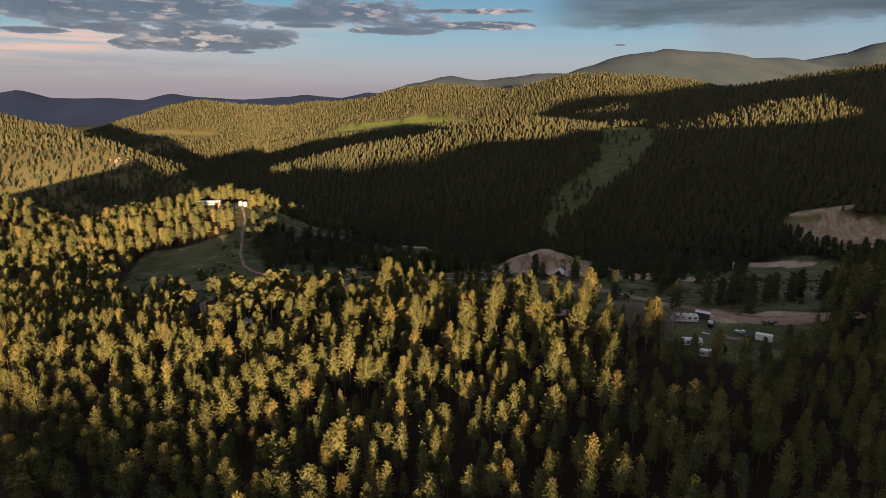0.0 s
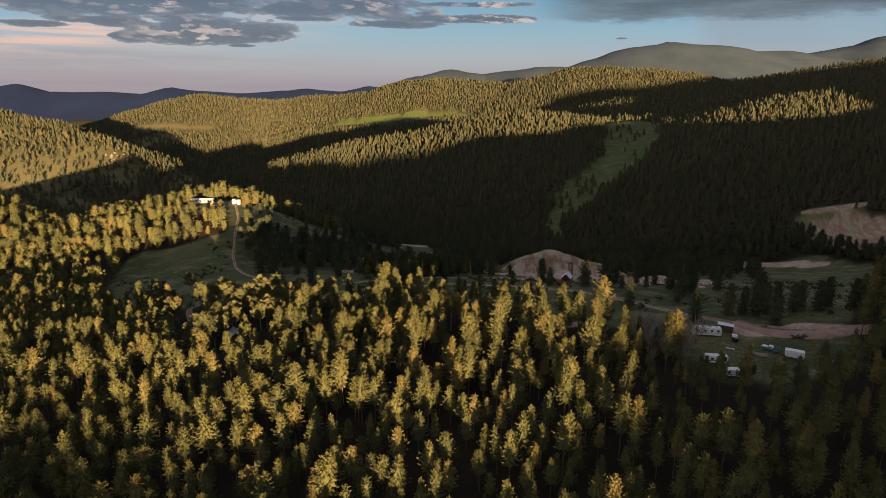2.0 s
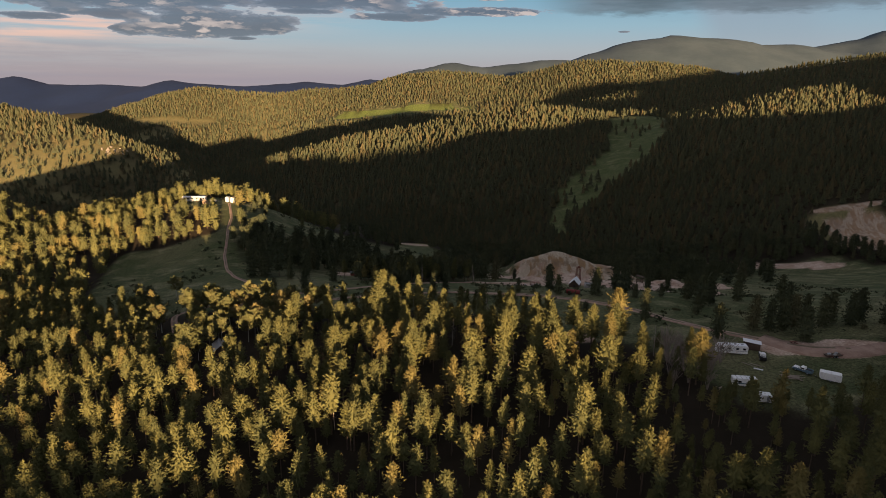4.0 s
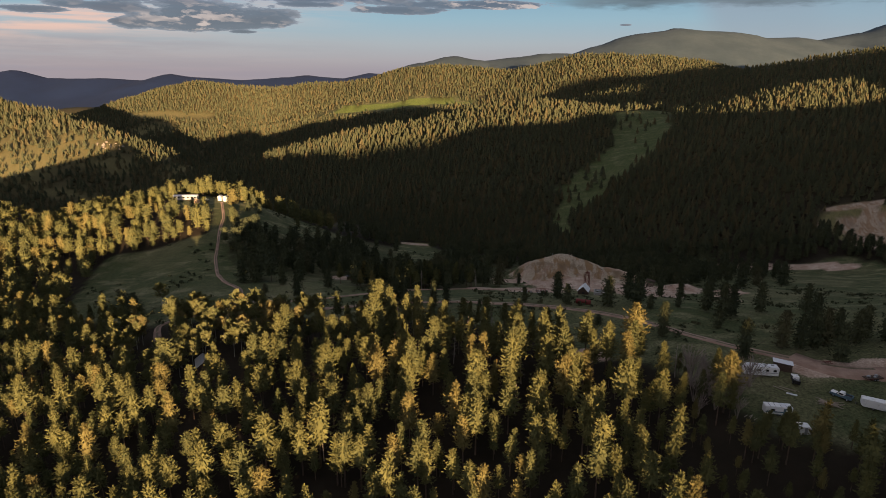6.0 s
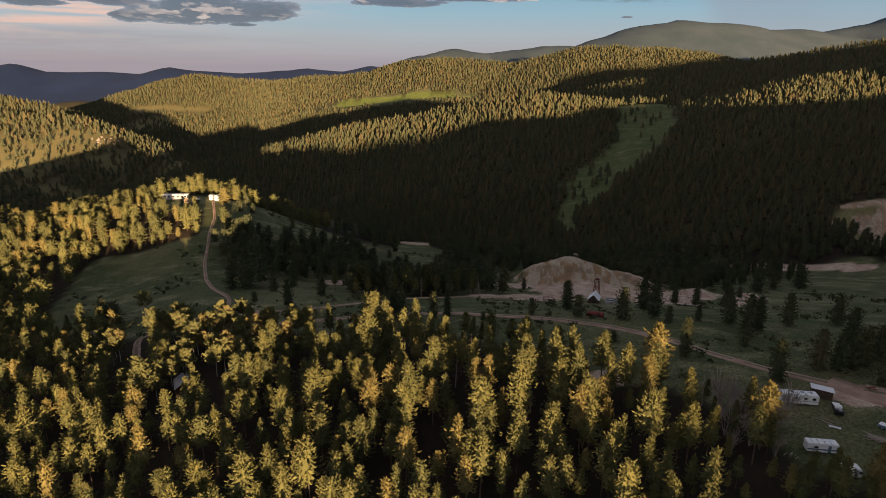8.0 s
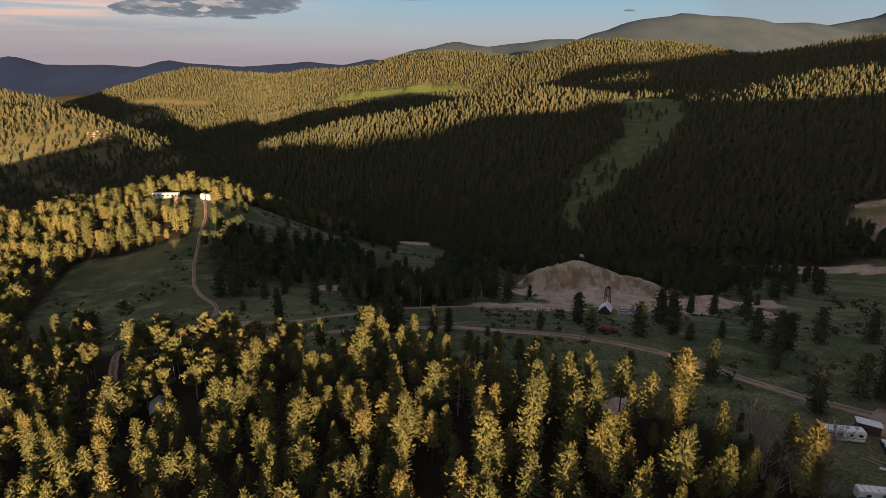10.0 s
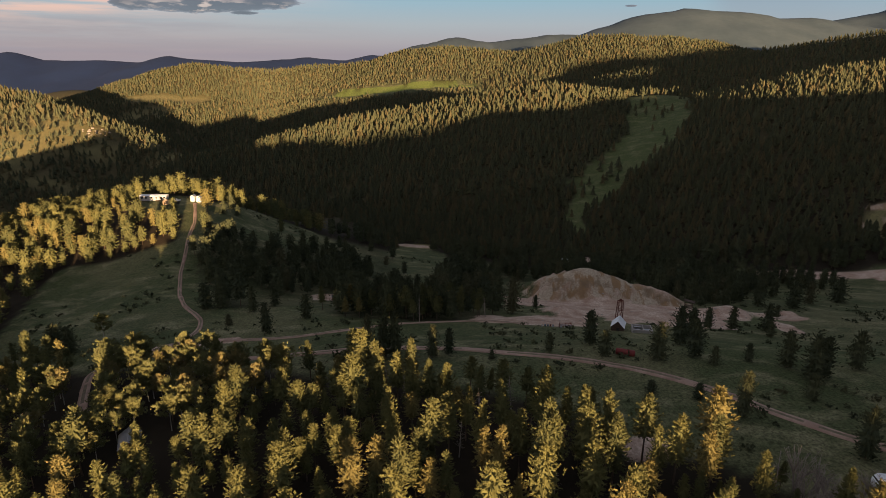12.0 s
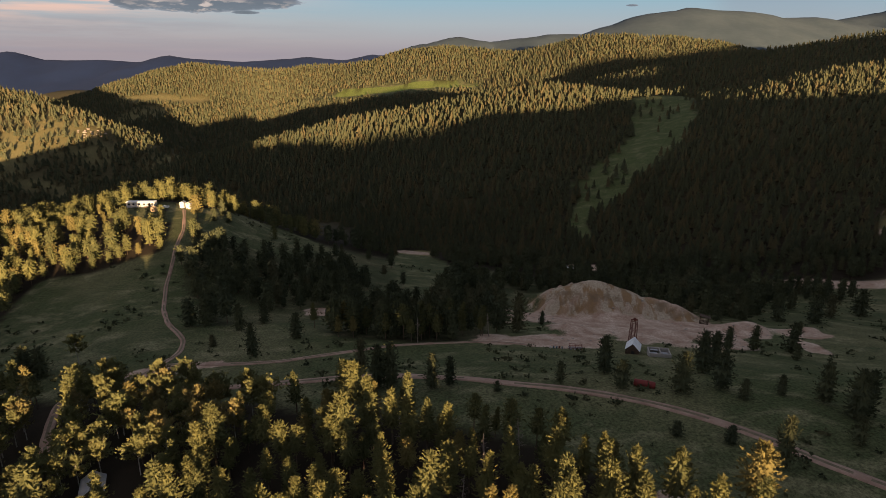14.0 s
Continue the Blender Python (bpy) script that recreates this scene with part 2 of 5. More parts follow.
def value_noise(x, y, size):
    """Smooth noise from 0 to 1 with lumps of the given size in metres."""
    u, v = np.asarray(x, float) / size, np.asarray(y, float) / size
    i, j = np.floor(u).astype(int), np.floor(v).astype(int)
    f, g = u - i, v - j
    f, g = f * f * (3 - 2 * f), g * g * (3 - 2 * g)
    a, b = LATTICE[i % 64, j % 64], LATTICE[(i + 1) % 64, j % 64]
    c, d = LATTICE[i % 64, (j + 1) % 64], LATTICE[(i + 1) % 64, (j + 1) % 64]
    return (a * (1 - f) + b * f) * (1 - g) + (c * (1 - f) + d * f) * g


def smoothstep(lo, hi, v):
    s = np.clip((v - lo) / (hi - lo), 0, 1)
    return s * s * (3 - 2 * s)


# crest lines (x, y, z) of the hills, each with its slope towards -y and towards +y
HILLS = [
    ("opposite_hill", 0.28, 0.3, 25, [(-349, 1040, -119), (-315, 1045, -109), (-272, 1058, -88), (-220, 1068, -62), (-177, 1080, -44), (-133, 1090, -33), (-89, 1098, -27), (1, 1108, -12), (63, 1110, -1), (108, 1112, 8), (166, 1112, 16), (223, 1105, 9), (274, 1095, 4), (317, 1090, 8), (346, 1085, 9), (371, 1050, 1), (398, 1000, 8), (424, 975, 15), (468, 960, 26), (527, 965, 43), (593, 990, 51), (800, 1040, 70), (1150, 1120, 95)]),
    ("grassy_hill", 0.42, 0.4, 20, [(-1000, 1130, -230), (-932, 1290, -32), (-860, 1280, -36), (-785, 1265, -36), (-735, 1252, -43), (-676, 1238, -57), (-641, 1228, -68), (-553, 1190, -90), (-482, 1140, -107), (-410, 1080, -120)]),
    ("grassy_back", 0.4, 0.4, 25, [(-1119, 1480, 13), (-986, 1460, -18), (-943, 1450, -26), (-881, 1430, -56)]),
    ("long_hill_west", 0.34, 0.3, 40, [(-1632, 2480, -205), (-1534, 2480, -161), (-1414, 2480, -107), (-1341, 2480, -69), (-1251, 2480, -45), (-1116, 2480, -13), (-1026, 2480, 14), (-960, 2480, 29), (-892, 2470, 23), (-805, 2460, 12), (-674, 2450, 9), (-526, 2450, 18)]),
    ("long_hill", 0.38, 0.3, 40, [(-526, 2450, 18), (-420, 2450, 23), (-314, 2450, 37), (-209, 2450, 54), (-125, 2440, 82), (-21, 2430, 92), (101, 2400, 85), (242, 2380, 70), (319, 2360, 86), (394, 2340, 105), (485, 2320, 127), (577, 2300, 129), (674, 2300, 120), (769, 2300, 124), (867, 2300, 109), (947, 2300, 91), (1400, 2300, 20)]),
    ("golden_spur", 0.22, 0.22, 40, [(-799, 1750, -136), (-754, 1850, -113), (-726, 1950, -95), (-711, 2050, -93), (-668, 2200, -90), (-612, 2350, -74)]),
    ("dark_spur", 0.3, 0.25, 25, [(-593, 1850, -127), (-525, 1900, -101), (-437, 1950, -84), (-335, 1950, -72), (-250, 1950, -65), (-181, 1930, -66), (-97, 1900, -80), (1, 1850, -91)]),
    ("side_ridge", 0.3, 0.3, 30, [(504, 1600, 16), (574, 1620, 55), (661, 1640, 72), (733, 1650, 67), (787, 1650, 69), (837, 1650, 88), (889, 1650, 96), (940, 1650, 108), (1028, 1650, 121), (1600, 1700, 175)]),
    ("low_hills", 0.25, 0.25, 40, [(-1907, 2900, -173), (-1847, 2900, -132), (-1763, 2900, -99), (-1697, 2900, -91), (-1625, 2900, -120), (-1554, 2900, -160)]),
    ("far_hills", 0.35, 0.4, 60, [(-123, 3069, 116), (17, 3069, 146), (184, 3069, 122), (463, 3069, 157), (575, 3069, 159), (837, 3162, 144)]),
    ("bald_mountain", 0.42, 0.4, 70, [(570, 3220, 125), (692, 3256, 167), (810, 3256, 209), (956, 3256, 260), (1161, 3256, 286), (1484, 3256, 266), (1601, 3256, 246), (1777, 3256, 252), (1894, 3256, 230), (2208, 3312, 189)]),
    ("high_mountain", 0.42, 0.4, 70, [(1696, 3653, 209), (2121, 3653, 262), (2349, 3653, 304), (2570, 3653, 367), (3045, 3697, 461)]),
    ("left_peaks", 0.3, 0.3, 40, [(-3739, 4700, -25), (-3376, 4700, 33), (-3264, 4700, 66), (-3119, 4700, 12), (-2864, 4700, 2), (-2603, 4700, 12), (-2260, 4700, 2), (-2089, 4700, 47), (-1915, 4700, 21), (-1528, 4700, 10), (-1053, 4700, 46), (-794, 4700, 23), (-576, 4700, 66), (-213, 4700, 38)]),
    # unseen ridge behind the flight, its profile shaped to set the shadow lines
    ("unseen_shade_ridge", 2.5, 2.5, 20, [(-4600, -750, 60), (-430, -750, 0), (-226, -750, -22), (-60, -750, -22), (40, -750, -8), (100, -750, 11), (150, -750, 22), (200, -750, 23), (245, -750, 26), (283, -750, 33), (300, -750, 39), (330, -750, 48), (350, -750, 54), (376, -750, 58), (400, -750, 65), (420, -750, 68), (470, -750, 74), (530, -750, 88), (700, -750, 91), (850, -750, 83), (900, -750, 78), (1040, -750, 79), (1110, -750, 95), (1160, -750, 205), (1300, -750, 238), (1550, -750, 255), (1750, -750, 282), (1965, -750, 300), (2600, -750, 340)]),
    # rise on the right, heightened out of view to shade the opposite hill
    ("right_shade_ridge", 0.8, 0.8, 15, [(195, 185, -8), (240, 190, 26), (300, 190, 40), (420, 190, 48), (480, 190, 60), (600, 190, 63), (740, 190, 73), (870, 190, 94), (1300, 190, 150)]),
    # hill added outside the view, there to shade the grassy hill's foot
    ("left_shade_hill", 0.5, 0.5, 15, [(-425, 525, -34), (-610, 520, -78)]),
]

# heights of the near slope: rows run away from the camera, columns across
NEAR_Y = (40, 100, 150, 190, 220, 270, 330, 400, 430, 500, 620, 740)
NEAR = {
    -420: (-108, -98, -92, -88, -86, -84, -84, -86, -90, -104, -122, -130),
    -300: (-96, -86, -80, -74, -72, -69, -66, -60, -54, -46, -92, -124),
    -190: (-86, -76, -70, -64, -58, -53, -53, -50, -37, -22, -74, -112),
    -150: (-81, -70, -62, -54, -47, -46, -46, -44, -33, -30, -78, -108),
    -105: (-76, -65, -56, -47, -41, -35, -38, -50, -50, -52, -80, -104),
    -45: (-66, -52, -42, -34, -29, -28, -36, -57, -63, -71, -90, -103),
    10: (-52, -39, -32, -27, -21, -21, -37, -56, -63, -76, -96, -105),
    75: (-44, -32, -24, -18, -17, -20, -39, -57, -64, -80, -99, -106),
    150: (-38, -28, -21, -16, -15, -23, -45, -60, -67, -84, -99, -104),
    300: (-20, -8, 0, 4, 0, -16, -38, -64, -70, -84, -66, -50),
    450: (-12, 0, 8, 12, 8, -8, -30, -58, -61, -66, -40, -20),
}
STEP = 5.0
LX, LY = np.arange(-520, 601, STEP), np.arange(-40, 801, STEP)


def near_raster():
    rows = np.array([np.interp(LY, NEAR_Y, z) for z in NEAR.values()])
    grid = np.array([np.interp(LX, list(NEAR), rows[:, j]) for j in range(len(LY))]).T
    for _ in range(2):
        for axis in (0, 1):
            pad = np.pad(grid, [(2, 2) if a == axis else (0, 0) for a in (0, 1)], mode="edge")
            grid = sum(np.take(pad, range(k, k + grid.shape[axis]), axis) for k in range(5)) / 5
    return grid


RASTER = near_raster()


def near_slope(x, y):
    u, v = np.clip((x - LX[0]) / STEP, 0, len(LX) - 1.001), np.clip((y - LY[0]) / STEP, 0, len(LY) - 1.001)
    i, j = u.astype(int), v.astype(int)
    f, g = u - i, v - j
    z = (RASTER[i, j] * (1 - f) + RASTER[i + 1, j] * f) * (1 - g) + (RASTER[i, j + 1] * (1 - f) + RASTER[i + 1, j + 1] * f) * g
    away = np.maximum(0, LX[0] - x) * 0.3 + np.maximum(0, x - LX[-1]) * 0.02 + np.maximum(0, y - 760) * 0.3 + np.maximum(0, -40 - y) * 0.15
    return z - away


def hill(x, y, front, back, round_off, crest):
    best = np.full(np.shape(x), -1e4)
    for (ax, ay, az), (bx, by, bz) in zip(crest, crest[1:]):
        dx, dy = bx - ax, by - ay
        s = np.clip(((x - ax) * dx + (y - ay) * dy) / (dx * dx + dy * dy), 0, 1)
        px, py = ax + s * dx, ay + s * dy
        d = np.hypot(x - px, y - py)
        slope = np.where(y < py, front, back)
        best = np.maximum(best, az + s * (bz - az) - slope * (np.sqrt(d * d + round_off**2) - round_off))
    return best


def mound(x, y, cx, cy, rx, ry, h, turn=0.0):
    c, s = math.cos(turn), math.sin(turn)
    u, v = ((x - cx) * c + (y - cy) * s) / rx, (-(x - cx) * s + (y - cy) * c) / ry
    return h * np.maximum(0, 1 - np.sqrt(u * u + v * v + 0.006)) ** 0.9


def oval(x, y, cx, cy, rx, ry, turn=0.0):
    c, s = math.cos(turn), math.sin(turn)
    return np.hypot(((x - cx) * c + (y - cy) * s) / rx, (-(x - cx) * s + (y - cy) * c) / ry)


def ground_z(x, y):
    x, y = np.asarray(x, float), np.asarray(y, float)
    wob = 30 * (value_noise(x + 900, y + 400, 170) - 0.5) * smoothstep(650, 900, y)
    layers = [near_slope(x, y), np.clip(-102 + 0.09 * np.minimum(x, 0) - 0.035 * np.maximum(y - 700, 0), -235, 0)]
    layers += [hill(x + wob, y + wob, front, back, r, crest) for _, front, back, r, crest in HILLS]
    k = 6.0
    top = np.max(layers, 0)
    z = top + k * np.log(sum(np.exp((l - top) / k) for l in layers))
    far = smoothstep(500, 1500, y)
    z = z + (value_noise(x, y, 60) - 0.5) * (1.2 + 6 * far) + (value_noise(x + 50, y, 17) - 0.5) * (0.7 + 1.5 * far)
    z = z + (value_noise(x, y + 80, 240) - 0.5) * 14 * smoothstep(1300, 2000, y)
    folds = smoothstep(2700, 2900, y) * (1 - smoothstep(3130, 3235, y)) * smoothstep(300, 700, x)
    z = z + folds * 75 * (value_noise(x + 0.5 * y, y * 0.35, 210) - 0.62)
    # spoil heaps of the old mine and the cut of the pit
    return mine_heaps(x, y, z)


SPOIL_HEAP = [(53, 398, -48), (60, 400, -43), (68, 402, -41), (75, 402, -41), (85, 400, -44), (98, 396, -48), (111, 392, -52), (121, 388, -55)]
SMALL_HEAPS = [[(121, 366, -51), (128, 370, -49), (136, 372, -49), (146, 372, -52)], [(156, 370, -52), (165, 374, -52), (171, 374, -53)]]


def mine_heaps(x, y, z):
    """The land with the tipped spoil of the old mine and the cut of the pit."""
    ribs = 1.7 * np.sin(np.arctan2(y - 408, x - 74) * 19 + 3 * value_noise(x, y, 7)) + 2.2 * (value_noise(x, y, 9) - 0.5)
    heap = hill(x, y, 0.66, 0.6, 1.2, SPOIL_HEAP)
    low = smoothstep(2, 9, SPOIL_HEAP[2][2] - heap)
    z = np.maximum(z, heap + ribs * low)
    # the washed apron in front of the heap, and hummocks of waste on it
    z = np.maximum(z, hill(x, y, 0.2, 0.3, 8, [(px, py - 16, pz - 9.5) for px, py, pz in SPOIL_HEAP[1:5]]) + 1.6 * (value_noise(x, y, 11) - 0.5))
    z = z + mound(x, y, 50, 352, 13, 8, 2.6) + mound(x, y, 92, 352, 16, 9, 2.2)
    for crest in SMALL_HEAPS:
        z = np.maximum(z, hill(x, y, 0.5, 0.5, 2, crest) + 0.9 * (value_noise(x, y, 6) - 0.5))
    z = z + 0.7 * (value_noise(x, y, 4.0) - 0.5) * (oval(x, y, 70, 365, 58, 55) < 1)
    # the scarp of the gravel pit
    pit = oval(x, y, 388, 556, 50, 42, -0.15)
    ribs = 2.0 * np.sin(np.arctan2(y - 640, x - 392) * 46 + 2.5 * value_noise(x, y, 16)) + 2.5 * (value_noise(x * 2, y, 9) - 0.5)
    wall = smoothstep(1.0, 0.86, pit) * smoothstep(0.4, 0.75, pit)
    return z - 13 * smoothstep(1.0, 0.68, pit) + ribs * wall
# ---------------------------------------------------------------- end of the land

# ---------------------------------------------------------------- ground and forest cover


def near_line(x, y, points):
    """Distance to a line of points."""
    best = np.full(np.shape(x), 1e9)
    for (ax, ay), (bx, by) in zip(points, points[1:]):
        dx, dy = bx - ax, by - ay
        s = np.clip(((x - ax) * dx + (y - ay) * dy) / (dx * dx + dy * dy), 0, 1)
        best = np.minimum(best, np.hypot(x - ax - s * dx, y - ay - s * dy))
    return best


LOWER_ROAD = [(-103, 297), (-92, 288), (-82, 285), (-68, 283), (-47, 283), (-30, 284), (-11, 281), (1, 277), (15, 272), (32, 267), (43, 263), (52, 258), (61, 252), (68, 246), (75, 239), (80, 233), (90, 223), (103, 214), (116, 207), (128, 206)]
UPPER_ROAD = [(-100, 304), (-86, 304), (-71, 302), (-56, 302), (-45, 305), (-34, 309), (-20, 316), (-3, 319), (13, 322), (30, 320)]
HILL_TRACK = [(-103, 297), (-101, 302), (-98, 308), (-97, 315), (-101, 327), (-108, 337), (-118, 350), (-129, 369), (-135, 383), (-141, 398), (-146, 417), (-150, 432), (-155, 454), (-161, 470), (-167, 485)]
CABIN_TRACK = [(-103, 297), (-109, 293), (-118, 292), (-124, 287), (-120, 278), (-114, 266), (-104, 250)]
CAMP_LOOP = [(104, 215), (112, 205), (124, 203), (140, 207), (156, 206)]
ROADS = [("lower", 1.6, LOWER_ROAD), ("upper", 1.2, UPPER_ROAD), ("hill", 0.9, HILL_TRACK), ("cabin", 1.7, CABIN_TRACK), ("camp", 4.0, CAMP_LOOP)]
GULLY = [(140, 612), (122, 644), (120, 680), (155, 722), (172, 765), (192, 800), (235, 850), (262, 893), (293, 960), (308, 1020), (330, 1092)]


def gully_width(y):
    return np.interp(y, (610, 690, 730, 770, 850, 900, 960, 1090), (7, 11, 26, 40, 40, 42, 46, 52))


def bare_earth(x, y, roads=True):
    b = np.zeros(np.shape(x))
    for _, half, line in ROADS if roads else []:
        b = np.maximum(b, 1 - smoothstep(half * 0.6, half + 1.6, near_line(x, y, line)))
    for o in (oval(x, y, 78, 378, 48, 52), oval(x, y, 38, 328, 28, 13), oval(x, y, 128, 367, 20, 12), oval(x, y, 158, 369, 13, 9), oval(x, y, 110, 340, 12, 9), oval(x, y, 148, 350, 5, 14), oval(x, y, -59, 383, 9, 9),
              oval(x, y, 388, 562, 46, 38, -0.15) + 0.5 * (value_noise(x, y, 24) - 0.5), oval(x, y, 385, 606, 60, 5, -0.1), oval(x, y, 265, 510, 62, 9, -0.1), oval(x, y, 105, 556, 22, 10), oval(x, y, -30, 575, 16, 6), oval(x, y, 122, 207, 22, 7), oval(x, y, 46, 220, 6, 4), oval(x, y, -90, 302, 20, 3.5, 0.1), oval(x, y, -102, 299, 5, 5)):
        b = np.maximum(b, 1 - smoothstep(0.75, 1.15, o + 0.5 * (value_noise(x, y, 13) - 0.5) + 0.35 * (value_noise(x, y, 5) - 0.5)))
    rocky = (1 - smoothstep(0.5, 1.0, oval(x, y, -640, 1180, 70, 45))) * smoothstep(0.45, 0.7, value_noise(x, y, 28))
    return np.maximum(b, 0.5 * rocky)


def meadow(x, y):
    """1 on open grass, 0 where trees stand."""
    w = 0.5 * (value_noise(x, y, 30) - 0.5) + 0.3 * (value_noise(x, y, 11) - 0.5)
    edge = np.interp(x, (-400, -225, -195, -139, -117, -98, -57, -38, -15, 7, 22, 31, 43, 58, 70, 78, 100, 130, 160, 200, 260, 400), (440, 440, 325, 292, 287, 285, 270, 265, 257, 247, 240, 230, 219, 217, 204, 184, 168, 196, 230, 242, 236, 200))
    knoll_back = np.interp(x, (-420, -300, -200, -155, -128, -95, -62, -42, 2, 14, 24, 60, 120, 200, 330, 400), (345, 372, 412, 432, 385, 350, 356, 326, 324, 334, 385, 430, 480, 508, 518, 420))
    open_near = smoothstep(-4, 4, y - edge - 12 * w) * (1 - smoothstep(-4, 4, y - knoll_back - 22 * w))
    open_near = np.maximum(open_near, 1 - smoothstep(0.85, 1.1, oval(x, y, 107, 201, 33, 22) + w * 0.3))
    open_near = np.maximum(open_near, 1 - smoothstep(0.85, 1.1, oval(x, y, 92, 186, 15, 10) + w * 0.3))
    o = open_near
    o = np.maximum(o, 1 - smoothstep(0.8, 1.1, oval(x, y, -17, 505, 23, 78, 0.05) + w))
    o = np.maximum(o, 1 - smoothstep(0.8, 1.1, oval(x, y, -181, 480, 27, 17) + w * 0.5))
    o = np.maximum(o, 1 - smoothstep(5, 9, near_line(x, y, HILL_TRACK)))
    o = np.maximum(o, (1 - smoothstep(0.8, 1.1, oval(x, y, -120, 492, 38, 36) + w)) * 0.94)
    o = np.maximum(o, (1 - smoothstep(0.75, 1.1, near_line(x, y, GULLY) / gully_width(y) + w * 0.8)) * (y > 640) * (y < 1095) * 0.93)
    o = np.maximum(o, 1 - smoothstep(0.8, 1.05, oval(x, y, -170, 2085, 300, 62, 0.0) + w))
    o = np.maximum(o, 0.95 * (1 - smoothstep(0.7, 1.1, oval(x, y, -900, 2110, 190, 38, -0.05) + w)))
    o = np.maximum(o, 0.55 * (1 - smoothstep(0.7, 1.1, oval(x, y, -900, 1960, 150, 120) + w)))
    grassy = (1 - smoothstep(0.8, 1.15, oval(x, y, -720, 1130, 330, 115, -0.15) + w)) * np.clip(0.1 + 0.65 * value_noise(x, y, 60), 0.25, 0.7)
    o = np.maximum(o, grassy)
    o = np.maximum(o, 1 - smoothstep(0.75, 1.05, oval(x, y, 388, 566, 46, 40, -0.15) + 0.9 * w))
    return np.clip(o, 0, 1)


def flat_mesh(name, verts, faces, mats, mat_index=None, smooth=False, tint=None):
    """A mesh from arrays of vertices and of triangles or quads."""
    me = bpy.data.meshes.new(name)
    faces = np.asarray(faces, np.int32)
    n, k = faces.shape
    me.vertices.add(len(verts))
    me.vertices.foreach_set("co", np.asarray(verts, np.float32).ravel())
    me.loops.add(n * k)
    me.loops.foreach_set("vertex_index", faces.ravel())
    me.polygons.add(n)
    me.polygons.foreach_set("loop_start", np.arange(0, n * k, k, dtype=np.int32))
    for m in mats:
        me.materials.append(m)
    if mat_index is not None:
        me.polygons.foreach_set("material_index", np.asarray(mat_index, np.int32))
    me.polygons.foreach_set("use_smooth", np.full(n, smooth))
    if tint is not None:
        me.attributes.new("tint", "FLOAT", "POINT").data.foreach_set("value", np.asarray(tint, np.float32))
    me.update(calc_edges=True)
    return me


def spread(lo, hi, fine_lo, fine_hi, fine, grow):
    mid = list(np.arange(fine_lo, fine_hi + 0.1, fine))
    up, step = [mid[-1]], fine
    while up[-1] < hi:
        step *= grow
        up.append(up[-1] + min(step, 60))
    down, step = [mid[0]], fine
    while down[-1] > lo:
        step *= grow
        down.append(down[-1] - min(step, 60))
    return np.array(down[:0:-1] + mid + up[1:])


def build_ground():
    gx, gy = spread(-4300, 4300, -200, 200, 2.8, 1.05), spread(-1500, 5600, 190, 420, 2.8, 1.033)
    gy = np.unique(np.concatenate([gy, [-764, -750, -736]]))
    x, y = np.meshgrid(gx, gy, indexing="ij")
    z = ground_z(x, y)
    nx, ny = x.shape
    i = np.arange(nx * ny).reshape(nx, ny)
    quads = np.stack([i[:-1, :-1], i[1:, :-1], i[1:, 1:], i[:-1, 1:]], -1).reshape(-1, 4)
    cy = (y[:-1, :-1] + y[1:, 1:]).ravel() / 2
    cx = (x[:-1, :-1] + x[1:, 1:]).ravel() / 2
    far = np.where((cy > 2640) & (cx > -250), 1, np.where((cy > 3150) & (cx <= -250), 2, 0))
    me = flat_mesh("ground", np.stack([x, y, z], -1).reshape(-1, 3), quads, [GROUND, HAZED_SLOPE, HAZE_BLUE_RIDGE], far, True)
    open_land = meadow(x, y)
    lush = 0.955 * np.clip(1 - smoothstep(1.0, 1.5, near_line(x, y, GULLY) / gully_width(y)), 0, 1) * (y > 600) + (1 - smoothstep(0.8, 1.1, oval(x, y, -170, 2085, 320, 70)))
    lush = np.maximum(lush, (0.45 + 0.5 * value_noise(x, y, 45)) * (y < 560))
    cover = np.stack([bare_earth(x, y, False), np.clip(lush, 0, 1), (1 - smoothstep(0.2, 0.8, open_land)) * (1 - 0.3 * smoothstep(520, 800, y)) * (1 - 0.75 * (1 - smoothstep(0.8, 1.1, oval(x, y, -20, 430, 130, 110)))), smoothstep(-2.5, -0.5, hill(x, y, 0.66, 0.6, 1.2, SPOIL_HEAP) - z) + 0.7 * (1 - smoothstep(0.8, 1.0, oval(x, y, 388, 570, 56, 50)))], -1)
    me.attributes.new("cover", "FLOAT_COLOR", "POINT").data.foreach_set("color", cover.astype(np.float32).ravel())
    tagged(new("ground", me), "rolling mountain land of meadow, forest floor and spoil", "ground", kind="structure")


build_ground()


